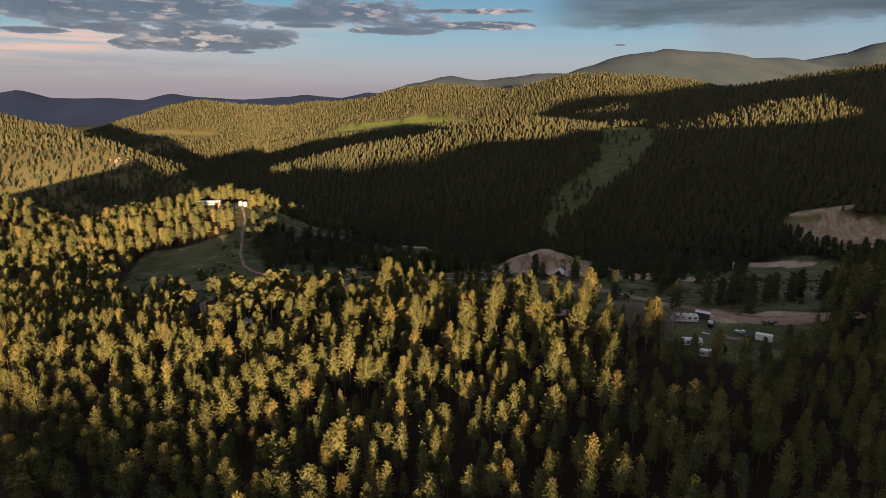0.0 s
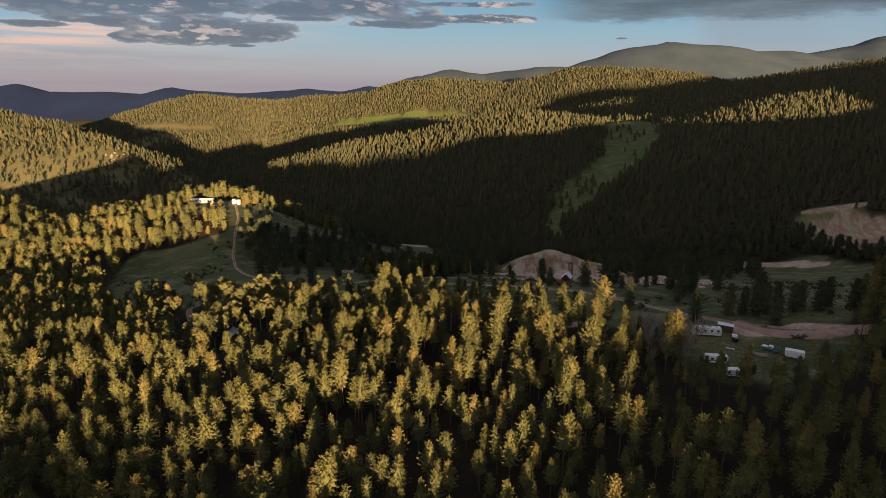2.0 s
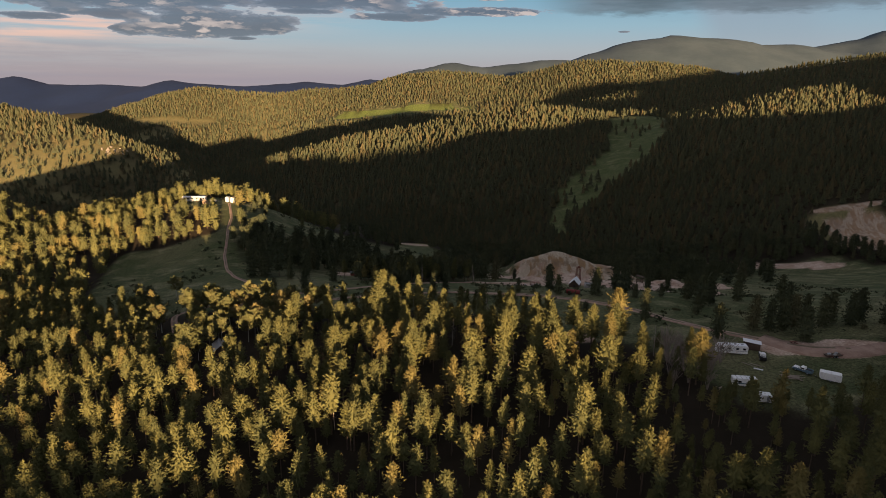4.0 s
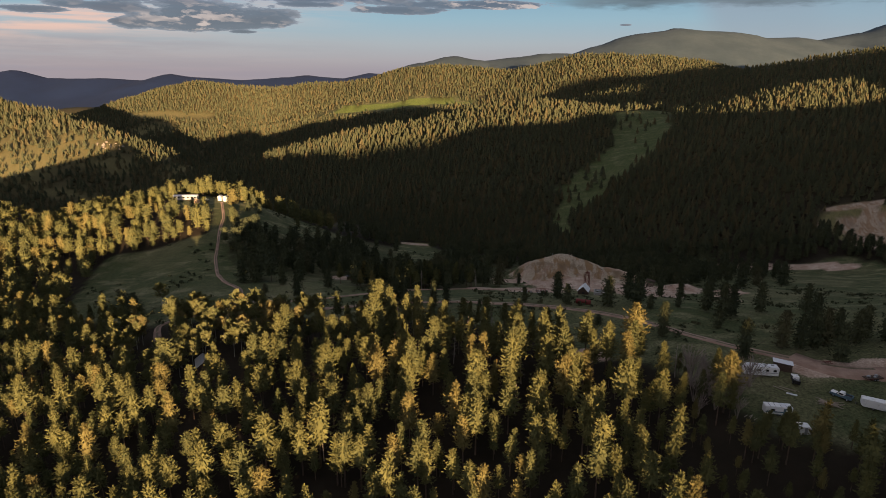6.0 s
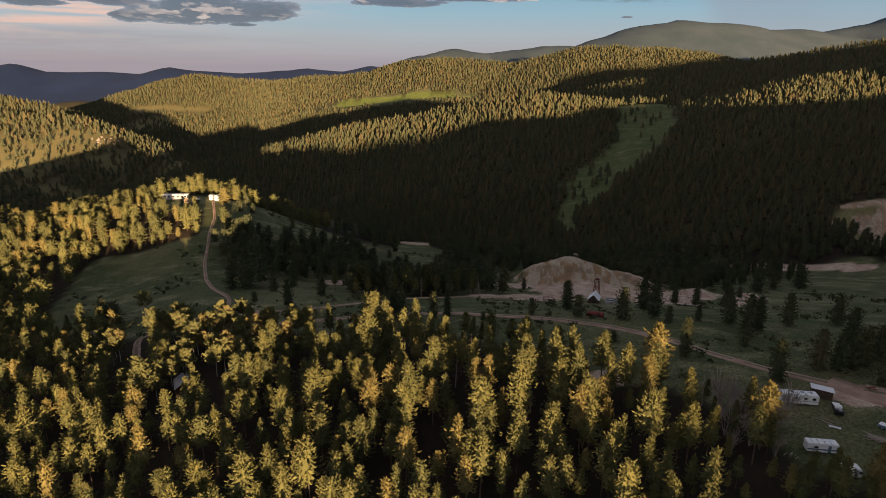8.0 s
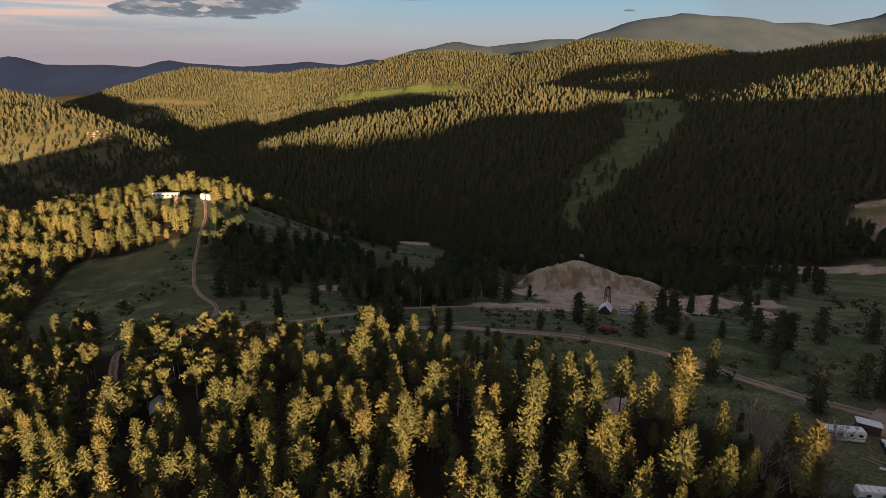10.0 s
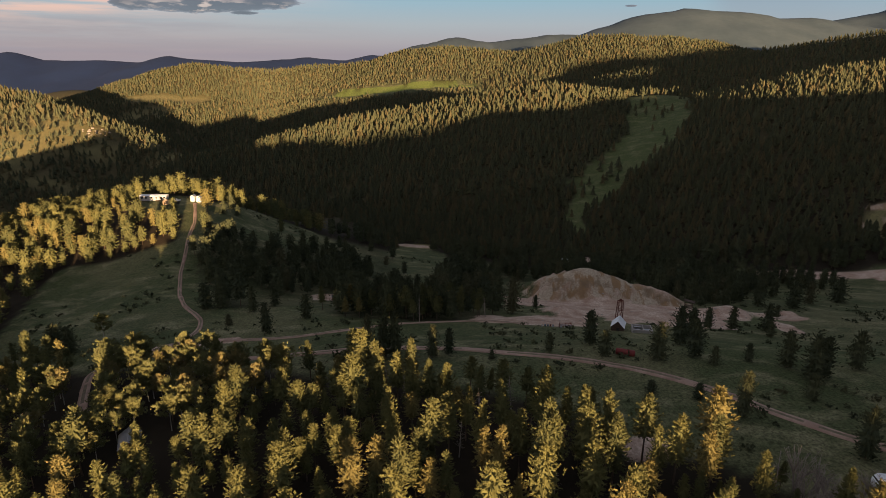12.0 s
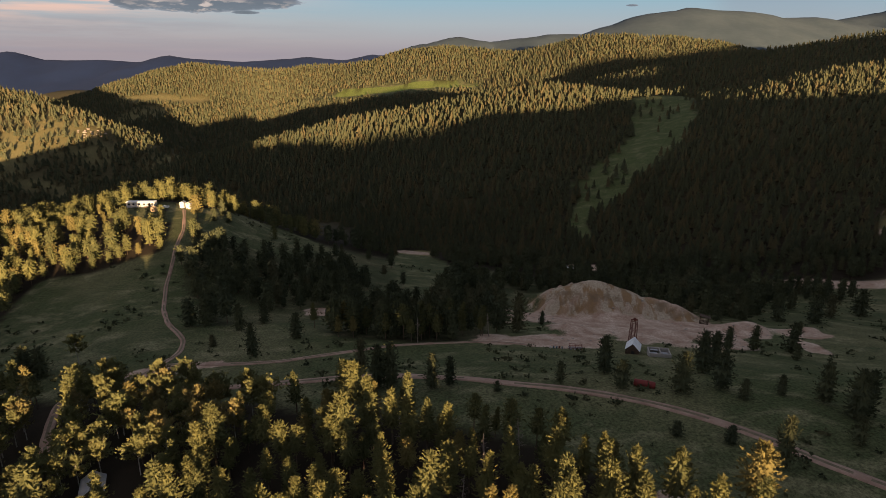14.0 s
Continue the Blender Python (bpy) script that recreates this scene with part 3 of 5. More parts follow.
def ribbon(name, half, line, lift, label, wobble=0.5, ruts=True):
    pts = []
    for (ax, ay), (bx, by) in zip(line, line[1:]):
        n = max(2, int(math.hypot(bx - ax, by - ay) / 1.5))
        pts += [(ax + (bx - ax) * k / n, ay + (by - ay) * k / n) for k in range(n)]
    p = np.array(pts + [line[-1]])
    for _ in range(6):
        p[1:-1] = (p[:-2] + 2 * p[1:-1] + p[2:]) / 4
    d = np.gradient(p, axis=0)
    d /= np.linalg.norm(d, axis=1)[:, None]
    side = np.stack([-d[:, 1], d[:, 0]], 1)
    cols = []
    for f in (-1, -0.84, -0.3, 0, 0.3, 0.84, 1):
        w = 1.1 * half * f + (wobble * np.sign(f) * (value_noise(p[:, 0] + 50 * f, p[:, 1], 7) - 0.5) if abs(f) > 0.8 else 0)
        q = p + side * np.broadcast_to(w, len(p))[:, None]
        dip = {0: 0.04, 0.3: 0.0, 0.84: -0.06, 1: -0.75}[abs(f)]
        cols.append(np.c_[q, ground_z(q[:, 0], q[:, 1]) + lift + 0.17 + dip])
    v = np.stack(cols, 1)
    n, k = v.shape[:2]
    i = np.arange(n * k).reshape(n, k)
    quads = np.stack([i[:-1, :-1], i[:-1, 1:], i[1:, 1:], i[1:, :-1]], -1).reshape(-1, 4)[:, ::-1]
    col = np.tile(np.arange(k - 1), n - 1)
    patchy = np.repeat(value_noise(p[:-1, 0] * 4, p[:-1, 1] * 4, 16) > 0.36, k - 1)
    middle = np.isin(col, (2, 3)) & ruts & patchy
    tagged(new(name, flat_mesh(name, v.reshape(-1, 3), quads, [DIRT, TRACK_MIDDLE], middle.astype(int), True)), label, "road", kind="structure")


ribbon("road", 1.55, LOWER_ROAD, 0.16, "rutted pinkish dirt road across the meadow")
ribbon("road", 1.15, UPPER_ROAD, 0.15, "narrow dirt track leading to the mine yard")
ribbon("road", 0.95, HILL_TRACK, 0.16, "two-wheel dirt track climbing to the hilltop home")
ribbon("road", 1.5, CABIN_TRACK, 0.15, "dirt track running into the aspens")
ribbon("road", 3.6, CAMP_LOOP, 0.16, "wide dirt turning place beside the camp", 1.5, False)

# ---------------------------------------------------------------- trees


class Shape:
    """Collects triangles with a material number each."""

    def __init__(self):
        self.v, self.f, self.m, self.n = [], [], [], 0

    def add(self, verts, faces, mat):
        self.v.append(np.asarray(verts, float)), self.f.append(np.asarray(faces, int) + self.n), self.m.append(np.full(len(faces), mat))
        self.n += len(verts)

    def done(self):
        return np.concatenate(self.v), np.concatenate(self.f), np.concatenate(self.m)


def tube(shape, a, b, ra, rb, sides, mat):
    a, b = np.array(a, float), np.array(b, float)
    d = (b - a) / np.linalg.norm(b - a)
    u = np.cross(d, (0.3, 0.9, 0.2))
    u /= np.linalg.norm(u)
    w = np.cross(d, u)
    t = np.arange(sides) * 2 * np.pi / sides
    ring = np.cos(t)[:, None] * u + np.sin(t)[:, None] * w
    i, j = np.arange(sides), (np.arange(sides) + 1) % sides
    faces = np.concatenate([np.stack([i, j, j + sides], 1), np.stack([i, j + sides, i + sides], 1)])
    shape.add(np.concatenate([a + ring * ra, b + ring * rb]), faces, mat)


def sprays(shape, rng, centres, out, length, width, each, mat, loose=0.35):
    """Pointed tufts that radiate from each centre, outwards and up, lying like shingles round the crown."""
    n = len(centres)
    c, o = np.repeat(centres, each, 0), np.repeat(out, each, 0)
    o = o / (np.linalg.norm(o, axis=1)[:, None] + 1e-9)
    d = o * 0.7 + rng.normal(0, 0.5, (n * each, 3)) + (0, 0, 0.28)
    d /= np.linalg.norm(d, axis=1)[:, None]
    s = np.cross(d, o + rng.normal(0, loose, (n * each, 3)) + (0, 0, 0.25))
    s /= np.linalg.norm(s, axis=1)[:, None] + 1e-9
    ln, wd = length * rng.uniform(0.6, 1.25, (n * each, 1)), width * rng.uniform(0.7, 1.2, (n * each, 1))
    base = c - d * ln * 0.3
    v = np.stack([base - s * wd * 0.4, base + d * ln * 0.5 + s * wd, base + d * ln, base + d * ln * 0.5 - s * wd], 1).reshape(-1, 3)
    k = np.arange(n * each)[:, None] * 4
    shape.add(v, np.concatenate([k + (0, 1, 2), k + (0, 2, 3)]), mat)


def needles(shape, rng, c, out, length, width, each):
    """Short pointed needle tufts at each centre, swept outwards and up."""
    n = len(c) * each
    c, o = np.repeat(c, each, 0), np.repeat(out, each, 0)
    o = o / (np.linalg.norm(o, axis=1)[:, None] + 1e-9)
    d = o + rng.normal(0, 0.42, (n, 3)) + (0, 0, 0.3)
    d /= np.linalg.norm(d, axis=1)[:, None]
    s = np.cross(d, o * 0.8 + rng.normal(0, 0.5, (n, 3)) + (0, 0, 0.2))
    s /= np.linalg.norm(s, axis=1)[:, None] + 1e-9
    ln, wd = length * rng.uniform(0.65, 1.3, (n, 1)), width * rng.uniform(0.7, 1.3, (n, 1))
    base = c - d * ln * 0.35
    v = np.stack([base - s * wd, base + s * wd, base + d * ln], 1).reshape(-1, 3)
    shape.add(v, np.arange(n * 3).reshape(-1, 3), 0)


def pine(seed, height, radius, base, whorls, limbs, tufts, each, sides=6, round_top=0.0, spray=0.8, wide=0.15, bare=True):
    """A pine: tapered bent trunk, and whorls of rising limbs that carry needle tufts. Returns vertices, triangles, materials."""
    rng = np.random.default_rng(seed)
    s = Shape()
    bend = rng.normal(0, 0.02 * height, 2)
    spine = lambda f: np.stack([bend[0] * f * f, bend[1] * f * f, f * height], -1)
    for a, b in ((0, 0.35), (0.35, 0.7), (0.7, 0.99)):
        r = 0.011 * height + 0.04
        tube(s, spine(a) - ((0, 0, 0.5) if a == 0 else (0, 0, 0)), spine(b), r * (1.05 - a), r * (1.05 - b), sides, 1)
    n = whorls * limbs
    g = np.clip((np.repeat(np.arange(whorls), limbs) + rng.uniform(-0.16, 0.16, n)) / (whorls - 0.5), 0, 1)
    f = base + (0.97 - base) * g
    shape_r = (1 - g) ** (0.88 - 0.4 * round_top) * (0.62 + 0.38 * np.minimum(1, g * 4)) + 0.05
    lean = 1 + 0.14 * np.sin(np.tile(np.arange(limbs), whorls) * 2 * np.pi / limbs + seed)
    uneven = rng.uniform(0.76, 1.14, whorls)
    r = radius * shape_r * lean * np.repeat(uneven, limbs) * rng.uniform(0.8, 1.14, n)
    az = np.tile(np.arange(limbs), whorls) * 2 * np.pi / limbs + np.repeat(rng.uniform(0, 6, whorls), limbs) + rng.normal(0, 0.25, n)
    lift = 0.12 + 0.5 * g + rng.normal(0, 0.07, n)
    way = np.stack([np.cos(az), np.sin(az), lift], 1)
    root = spine(f)
    centres, outs = [], []
    for q in range(tufts):
        w = 0.28 + 0.72 * (q + 0.5) / tufts
        centres.append(root + way * (r * w)[:, None] + rng.normal(0, 0.07 * radius, (n, 3)) * (1, 1, 0.35)), outs.append(way)
    needles(s, rng, np.concatenate(centres), np.concatenate(outs), spray, wide, each)
    # tiers of boughs: a ragged star round the stem whose points are the bough ends
    for k in range(whorls):
        g0 = k / (whorls - 0.5)
        reach = radius * ((1 - g0) ** (0.88 - 0.4 * round_top) * (0.62 + 0.38 * min(1, g0 * 4)) + 0.05) * uneven[k]
        n2 = 2 * limbs
        t = np.arange(n2) * 2 * np.pi / n2 + az[k * limbs]
        tip = np.arange(n2) % 2 == 0
        q = reach * np.where(tip, rng.uniform(0.5, 0.86, n2), rng.uniform(0.3, 0.5, n2))
        rise = (base + (0.97 - base) * g0) * height
        up = np.where(tip, q * rng.uniform(-0.05, 0.22, n2), q * 0.35)
        ring = np.c_[np.cos(t) * q, np.sin(t) * q, up] + spine(rise / height)
        top = spine(min(0.995, rise / height + 2.0 * (0.97 - base) / whorls))
        s.add(np.concatenate([ring, [top]]), np.stack([np.arange(n2), (np.arange(n2) + 1) % n2, np.full(n2, n2)], 1), 0)
    k = 7
    tip = spine(1.0) + rng.normal(0, 0.05, (k, 3)) - np.c_[np.zeros((k, 2)), np.linspace(0, 0.09 * height, k)]
    needles(s, rng, tip, np.tile((0, 0, 1.2), (k, 1)) + rng.normal(0, 0.3, (k, 3)), spray * 0.8, wide * 0.8, 3)
    if bare:
        for _ in range(5):
            h, a = rng.uniform(0.25, base + 0.02), rng.uniform(0, 6.28)
            p = spine(h)
            tube(s, p, p + np.array([math.cos(a), math.sin(a), 0.1]) * rng.uniform(0.6, 1.5), 0.035, 0.012, 3, 1)
    return s.done()


def aspen(seed, height, radius, clumps, each):
    """A slender pale trunk that forks high up, with a broad airy top of leafy sprays."""
    rng = np.random.default_rng(seed)
    s = Shape()
    bend = rng.normal(0, 0.06 * height, 2)
    spine = lambda f: np.stack([bend[0] * f * f, bend[1] * f * f, f * height], -1)
    for a, b in ((0, 0.4), (0.4, 0.75), (0.75, 1.0)):
        tube(s, spine(a) - ((0, 0, 0.4) if a == 0 else (0, 0, 0)), spine(b), 0.15 * (1.1 - a), 0.15 * (1.1 - b), 5, 1)
    boughs, centres, outs = 16, [], []
    for k in range(boughs):
        f = 0.36 + 0.56 * (k + rng.uniform()) / boughs
        a = k * 2.4 + rng.normal(0, 0.4)
        r = radius * (1.05 - 0.75 * abs((f - 0.52) / 0.42) ** 1.4) * rng.uniform(0.6, 1.1)
        way = np.array([math.cos(a), math.sin(a), 0.55 + 0.3 * rng.uniform()])
        tip = spine(f) + way * r
        tube(s, spine(f), tip, 0.06, 0.02, 3, 1)
        n = clumps // boughs
        along = rng.uniform(0.25, 1.05, (n, 1))
        centres.append(spine(f) + way * r * along + rng.normal(0, 0.16 * radius, (n, 3)) * (1, 1, 0.45))
        outs.append(np.tile(way, (n, 1)))
    centres.append(spine(0.98) + rng.normal(0, 0.4, (clumps // 10, 3))), outs.append(np.tile((0, 0, 1.0), (clumps // 10, 1)))
    needles(s, rng, np.concatenate(centres), np.concatenate(outs), 0.6, 0.21, each)
    return s.done()


def snag(seed, height):
    """A dead standing tree with bare broken branches."""
    rng = np.random.default_rng(seed)
    s = Shape()
    top = np.array([rng.normal(0, 0.4), rng.normal(0, 0.4), height])
    tube(s, (0, 0, -0.4), top * 0.5, 0.17, 0.11, 6, 0)
    tube(s, top * 0.5, top, 0.11, 0.02, 6, 0)
    for k in range(46):
        f = rng.uniform(0.25, 0.97)
        a, ln = rng.uniform(0, 6.28), 1.9 * (1.1 - f) * rng.uniform(0.4, 1.1) + 0.25
        p = top * f
        q = p + np.array([math.cos(a) * ln, math.sin(a) * ln, rng.uniform(-0.1, 0.5) * ln])
        tube(s, p, q, 0.03, 0.012, 3, 0)
        if k % 2:
            tube(s, (p + q) / 2, (p + q) / 2 + rng.normal(0, 0.3, 3) * ln, 0.018, 0.008, 3, 0)
    return s.done()


def far_pine(seed, sides, tiers, ragged=0.0):
    """A small pine for the far slopes: ragged stacked tiers, unit height."""
    rng = np.random.default_rng(seed)
    s = Shape()
    for k in range(tiers):
        lo, hi = 0.1 + 0.8 * k / tiers * 0.93, min(1.0, 0.14 + 0.8 * (k + 1.45) / tiers)
        if k == tiers - 1:
            hi = 1.0
        r = 0.17 * (1 - 0.78 * k / tiers)
        t = np.arange(sides) * 2 * np.pi / sides + rng.uniform(0, 1)
        rr = r * rng.uniform(0.65, 1.3, sides) * np.where(np.arange(sides) % 2, 1.0 - ragged, 1.0 + 0.3 * ragged)
        ring = np.c_[np.cos(t) * rr, np.sin(t) * rr, lo + rng.uniform(-0.05, 0.07, sides) / (1 + ragged) + np.where(np.arange(sides) % 2, 0.07 * ragged, 0)]
        tip = [rng.normal(0, 0.012), rng.normal(0, 0.012), hi]
        i, j = np.arange(sides), (np.arange(sides) + 1) % sides
        s.add(np.concatenate([ring, [tip]]), np.stack([i, j, np.full(sides, sides)], 1), 0)
    return s.done()


def scatter(x0, x1, y0, y1, gap, seed, keep, jitter=0.46):
    """Jittered lattice of points that pass keep(x, y) as a share from 0 to 1."""
    rng = np.random.default_rng(seed)
    x, y = np.meshgrid(np.arange(x0, x1, float(gap)), np.arange(y0, y1, gap * 0.9), indexing="ij")
    x[:, ::2] += gap / 2
    x, y = (x + rng.uniform(-jitter, jitter, x.shape) * gap).ravel(), (y + rng.uniform(-jitter, jitter, y.shape) * gap).ravel()
    ok = rng.uniform(0, 1, len(x)) < keep(x, y)
    return x[ok], y[ok], rng


def stand(name, label, shapes, x, y, size, rng, mats, slim=1.0):
    """Many trees joined into one object."""
    z, broad = ground_z(x, y), np.broadcast_to(slim, np.shape(x))
    pick = rng.integers(0, len(shapes), len(x))
    turn, tint = rng.uniform(0, 6.283, len(x)), rng.uniform(0, 1, len(x))
    vs, fs, ms, ts, base = [], [], [], [], 0
    for k, (v, f, m) in enumerate(shapes):
        w = np.flatnonzero(pick == k)
        if not len(w):
            continue
        c, s = np.cos(turn[w])[:, None], np.sin(turn[w])[:, None]
        h, wide = size[w][:, None], (size[w] * broad[w])[:, None]
        q = np.stack([(v[:, 0] * c - v[:, 1] * s) * wide + x[w][:, None], (v[:, 0] * s + v[:, 1] * c) * wide + y[w][:, None], v[:, 2] * h + z[w][:, None] - 0.1], -1)
        vs.append(q.reshape(-1, 3))
        fs.append((f[None] + (np.arange(len(w)) * len(v))[:, None, None] + base).reshape(-1, 3))
        ms.append(np.tile(m, len(w))), ts.append(np.repeat(tint[w], len(v)))
        base += len(w) * len(v)
    me = flat_mesh(name, np.concatenate(vs), np.concatenate(fs), mats, np.concatenate(ms), False, np.concatenate(ts))
    return tagged(new(name, me), label, "forest", kind="stuff")


def tree_thing(name, label, category, group, shape, crown_mat, wood_mat, crown_name="crown"):
    """One tree as an Empty with a trunk and a crown."""
    v, f, m = shape
    root = tagged(new(name), label, category, group)
    for part_name, k, mat in (("trunk", 1, wood_mat), (crown_name, 0, crown_mat)):
        ff = f[m == k]
        used, back = np.unique(ff, return_inverse=True)
        ob = new(part_name, flat_mesh(part_name, v[used], back.reshape(ff.shape), [mat]))
        ob.parent = root
    return root


def plant(thing, x, y, size, turn, wide=1.0):
    z = float(ground_z(x, y))
    c = copy_thing(thing, pose(x, y, z - 0.1, 0, 0, turn))
    c.scale = (size * wide, size * wide, size)
    return c


# the near forest: unit-size trees about 14 m high, scaled as they are planted
FINE = [pine(k, 13, 2.7 + 0.35 * (k % 3), 0.28 + 0.07 * (k % 3), 13, 9, 3, 6, 6, 0.25 * (k % 3), 0.58, 0.12) for k in range(8)]
PLAIN = [pine(20 + k, 13, 2.55 + 0.3 * (k % 3), 0.32 + 0.07 * (k % 3), 11, 8, 2, 5, 4, 0.25 * (k % 3), 0.68, 0.15, False) for k in range(8)]
MID = [pine(80 + k, 9.6, 2.9 + 0.4 * (k % 3), 0.1 + 0.07 * (k % 3), 8, 8, 2, 4, 3, 1.2 + 0.15 * (k % 2), 0.75, 0.2, False) for k in range(8)]
BUSHY = [pine(40 + k, 9, 2.9 + 0.35 * (k % 2), 0.06, 11, 9, 3, 6, 6, 0.75 + 0.15 * (k % 3), 0.5, 0.11, False) for k in range(4)]
ASPENS = [aspen(60 + k, 11.5, 3.2 + 0.25 * k, 560, 6) for k in range(4)]


def camp_gap(x, y):
    return (1 - meadow(x, y)) * (near_line(x, y, CABIN_TRACK) > 5.0)


fx, fy, frng = scatter(-330, 330, 78, 345, 5.9, 11, lambda x, y: (camp_gap(x, y) > 0.5) * (np.abs(x) < 0.76 * (y + 4) + 14) * np.where(oval(x, y, -88, 262, 48, 45) < 1, 0.95, 1.0) * (oval(x, y, -83, 234, 6, 10) > 1) * np.interp(x, (-300, -120, 10, 130, 330), (0.95, 0.96, 0.88, 0.8, 0.75)) * np.where(oval(x, y, 72, 190, 22, 34) < 1, 1.15, 1.0))
fsize = np.clip(frng.normal(1.04, 0.24, len(fx)), 0.45, 1.55) * np.interp(fy, (60, 160, 210, 300), (0.95, 0.95, 1.05, 0.85))
shelf = (fx < -25) & (fy > 190)
fsize[shelf] *= np.interp(fy[shelf], (190, 215, 250, 300), (0.88, 0.85, 0.92, 1.05))
by_camp = oval(fx, fy, 74, 186, 24, 36) < 1
fsize[by_camp] *= frng.uniform(0.45, 1.0, int(by_camp.sum()))
is_aspen = (oval(fx, fy, -88, 268, 42, 42) < 1) & (frng.uniform(0, 1, len(fx)) < 0.75)
close = (fy > 168) & (fx > -60) & (fx < 78) & ~is_aspen
order = np.flatnonzero(close)
order = order[np.argsort(-fy[order])][:250]
close[:] = False
close[order] = True
rest = ~close & ~is_aspen
stand("pine_forest", "dense stand of sunlit pines on the near slope", PLAIN, fx[rest], fy[rest], fsize[rest], frng, [NEEDLES, BARK], np.interp(fx[rest], (-40, 30), (1.2, 1.0)))
pines = [tree_thing("pine_tree", "tall slender pine with golden evening light on top", "tree", "pines at the edge of the forest", s, NEEDLES, BARK) for s in FINE]
for n, k in enumerate(order):
    t = pines[n % 8]
    if n < 8:
        t.location = (fx[k], fy[k], float(ground_z(fx[k], fy[k])) - 0.1)
        t.scale = (fsize[k],) * 3
    else:
        plant(t, fx[k], fy[k], fsize[k], frng.uniform(0, 360), float(np.interp(fx[k], (-40, 30), (1.18, 0.98))))
aspens = [tree_thing("aspen_tree", "slender aspen with pale trunk and light leaves", "tree", "aspens by the track", s, LEAVES, PALE_BARK) for s in ASPENS]
for n, k in enumerate(np.flatnonzero(is_aspen)):
    t = aspens[n % 4]
    if n < 4:
        t.location = (fx[k], fy[k], float(ground_z(fx[k], fy[k])) - 0.1)
    else:
        plant(t, fx[k], fy[k], float(np.interp(fy[k], (225, 310), (0.7, 0.98))) + 0.25 * frng.uniform(), frng.uniform(0, 360))
plant(aspens[1], -136.0, 317.0, 1.05, 70)

# hilltop forest round the home, and the valley woods with shade in their needle colour
GROVES = [(-110, 422, 33, 33, 0.95), (-74, 424, 32, 50, 0.95), (-56, 392, 16, 16, 0.9), (-25, 350, 20, 25, 0.85), (2, 350, 20, 22, 0.85), (8, 395, 20, 45, 0.85), (-30, 388, 18, 18, 0.85), (122, 412, 16, 14, 0.95), (140, 420, 25, 26, 0.95), (150, 450, 45, 36, 0.95), (190, 492, 60, 42, 0.95), (75, 470, 75, 22, 0.95)]


def wooded(x, y):
    """Share of the knoll's flank and the valley side that carries trees: groves with open grass between."""
    slope = oval(x, y, -30, 440, 125, 100) < 1
    share = (1 - meadow(x, y)) * np.where(slope, 0.1, 0.8)
    for cx, cy, rx, ry, full in GROVES:
        share = np.maximum(share, full * (oval(x, y, cx, cy, rx, ry) + 0.5 * (value_noise(x, y, 14) - 0.5) < 1))
    return share * (bare_earth(x, y) < 0.3)


hx, hy, hrng = scatter(-430, 420, 312, 560, 7.6, 21, wooded)
hsize = np.clip(hrng.normal(1.15, 0.24, len(hx)), 0.55, 1.7)
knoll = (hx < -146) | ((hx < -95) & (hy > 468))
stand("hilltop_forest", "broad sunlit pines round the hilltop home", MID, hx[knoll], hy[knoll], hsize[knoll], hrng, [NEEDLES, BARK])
stand("valley_woods", "pines down the valley side with shade in their needle colour", MID, hx[~knoll], hy[~knoll], hsize[~knoll], hrng, [SHADED_NEEDLES, BARK])

# far slopes
F5, F4, F3 = [far_pine(40 + k, 10, 6, 0.6) for k in range(8)], [far_pine(k, 8, 4, 0.5) for k in range(8)], [far_pine(20 + k, 6, 3, 0.4) for k in range(8)]


def in_sight(x, y, spare=80):
    """Inside the fan of land that lies ahead of the flight."""
    return np.abs(x) < 0.78 * (y + 10) + spare


def slope_forest(name, label, box, gap, seed, size, shapes, share=1.0, slim=1.0):
    x, y, rng = scatter(*box, gap, seed, lambda x, y: (1 - meadow(x, y)) * share * in_sight(x, y) * (bare_earth(x, y) < 0.4) * (ground_z(x, y + 20) - ground_z(x, y - 20) > -7))
    stand(name, label, shapes, x, y, np.clip(rng.normal(size, size * 0.2, len(x)), size * 0.5, size * 1.6), rng, [FAR_NEEDLES], slim)


slope_forest("foot_forest", "dark conifer forest at the foot of the opposite hill", (-370, 640, 550, 760), 6.9, 32, 11.5, F5, 0.93, 1.55)
slope_forest("slope_forest", "dark conifer forest on the opposite hillside", (-420, 1000, 760, 1180), 7.2, 31, 12.0, F4, 0.93, 1.6)
slope_forest("grassy_hill_trees", "scattered pines on the sunlit grassy hill", (-1150, -380, 850, 1500), 8.6, 33, 11.5, F4, 0.95, 1.85)
slope_forest("spur_forest", "conifer forest on the shaded spur", (-1250, 700, 1250, 2080), 9.2, 35, 12.5, F3, 0.93, 1.7)
slope_forest("long_hill_forest", "sunlit conifer forest on the long hill", (-2000, 1450, 2085, 2620), 9.0, 37, 11.5, F3, 0.95, 1.75)
slope_forest("side_ridge_forest", "conifer forest on the shaded side ridge", (700, 1450, 1250, 2085), 9.5, 39, 12.0, F3, 0.93, 1.7)

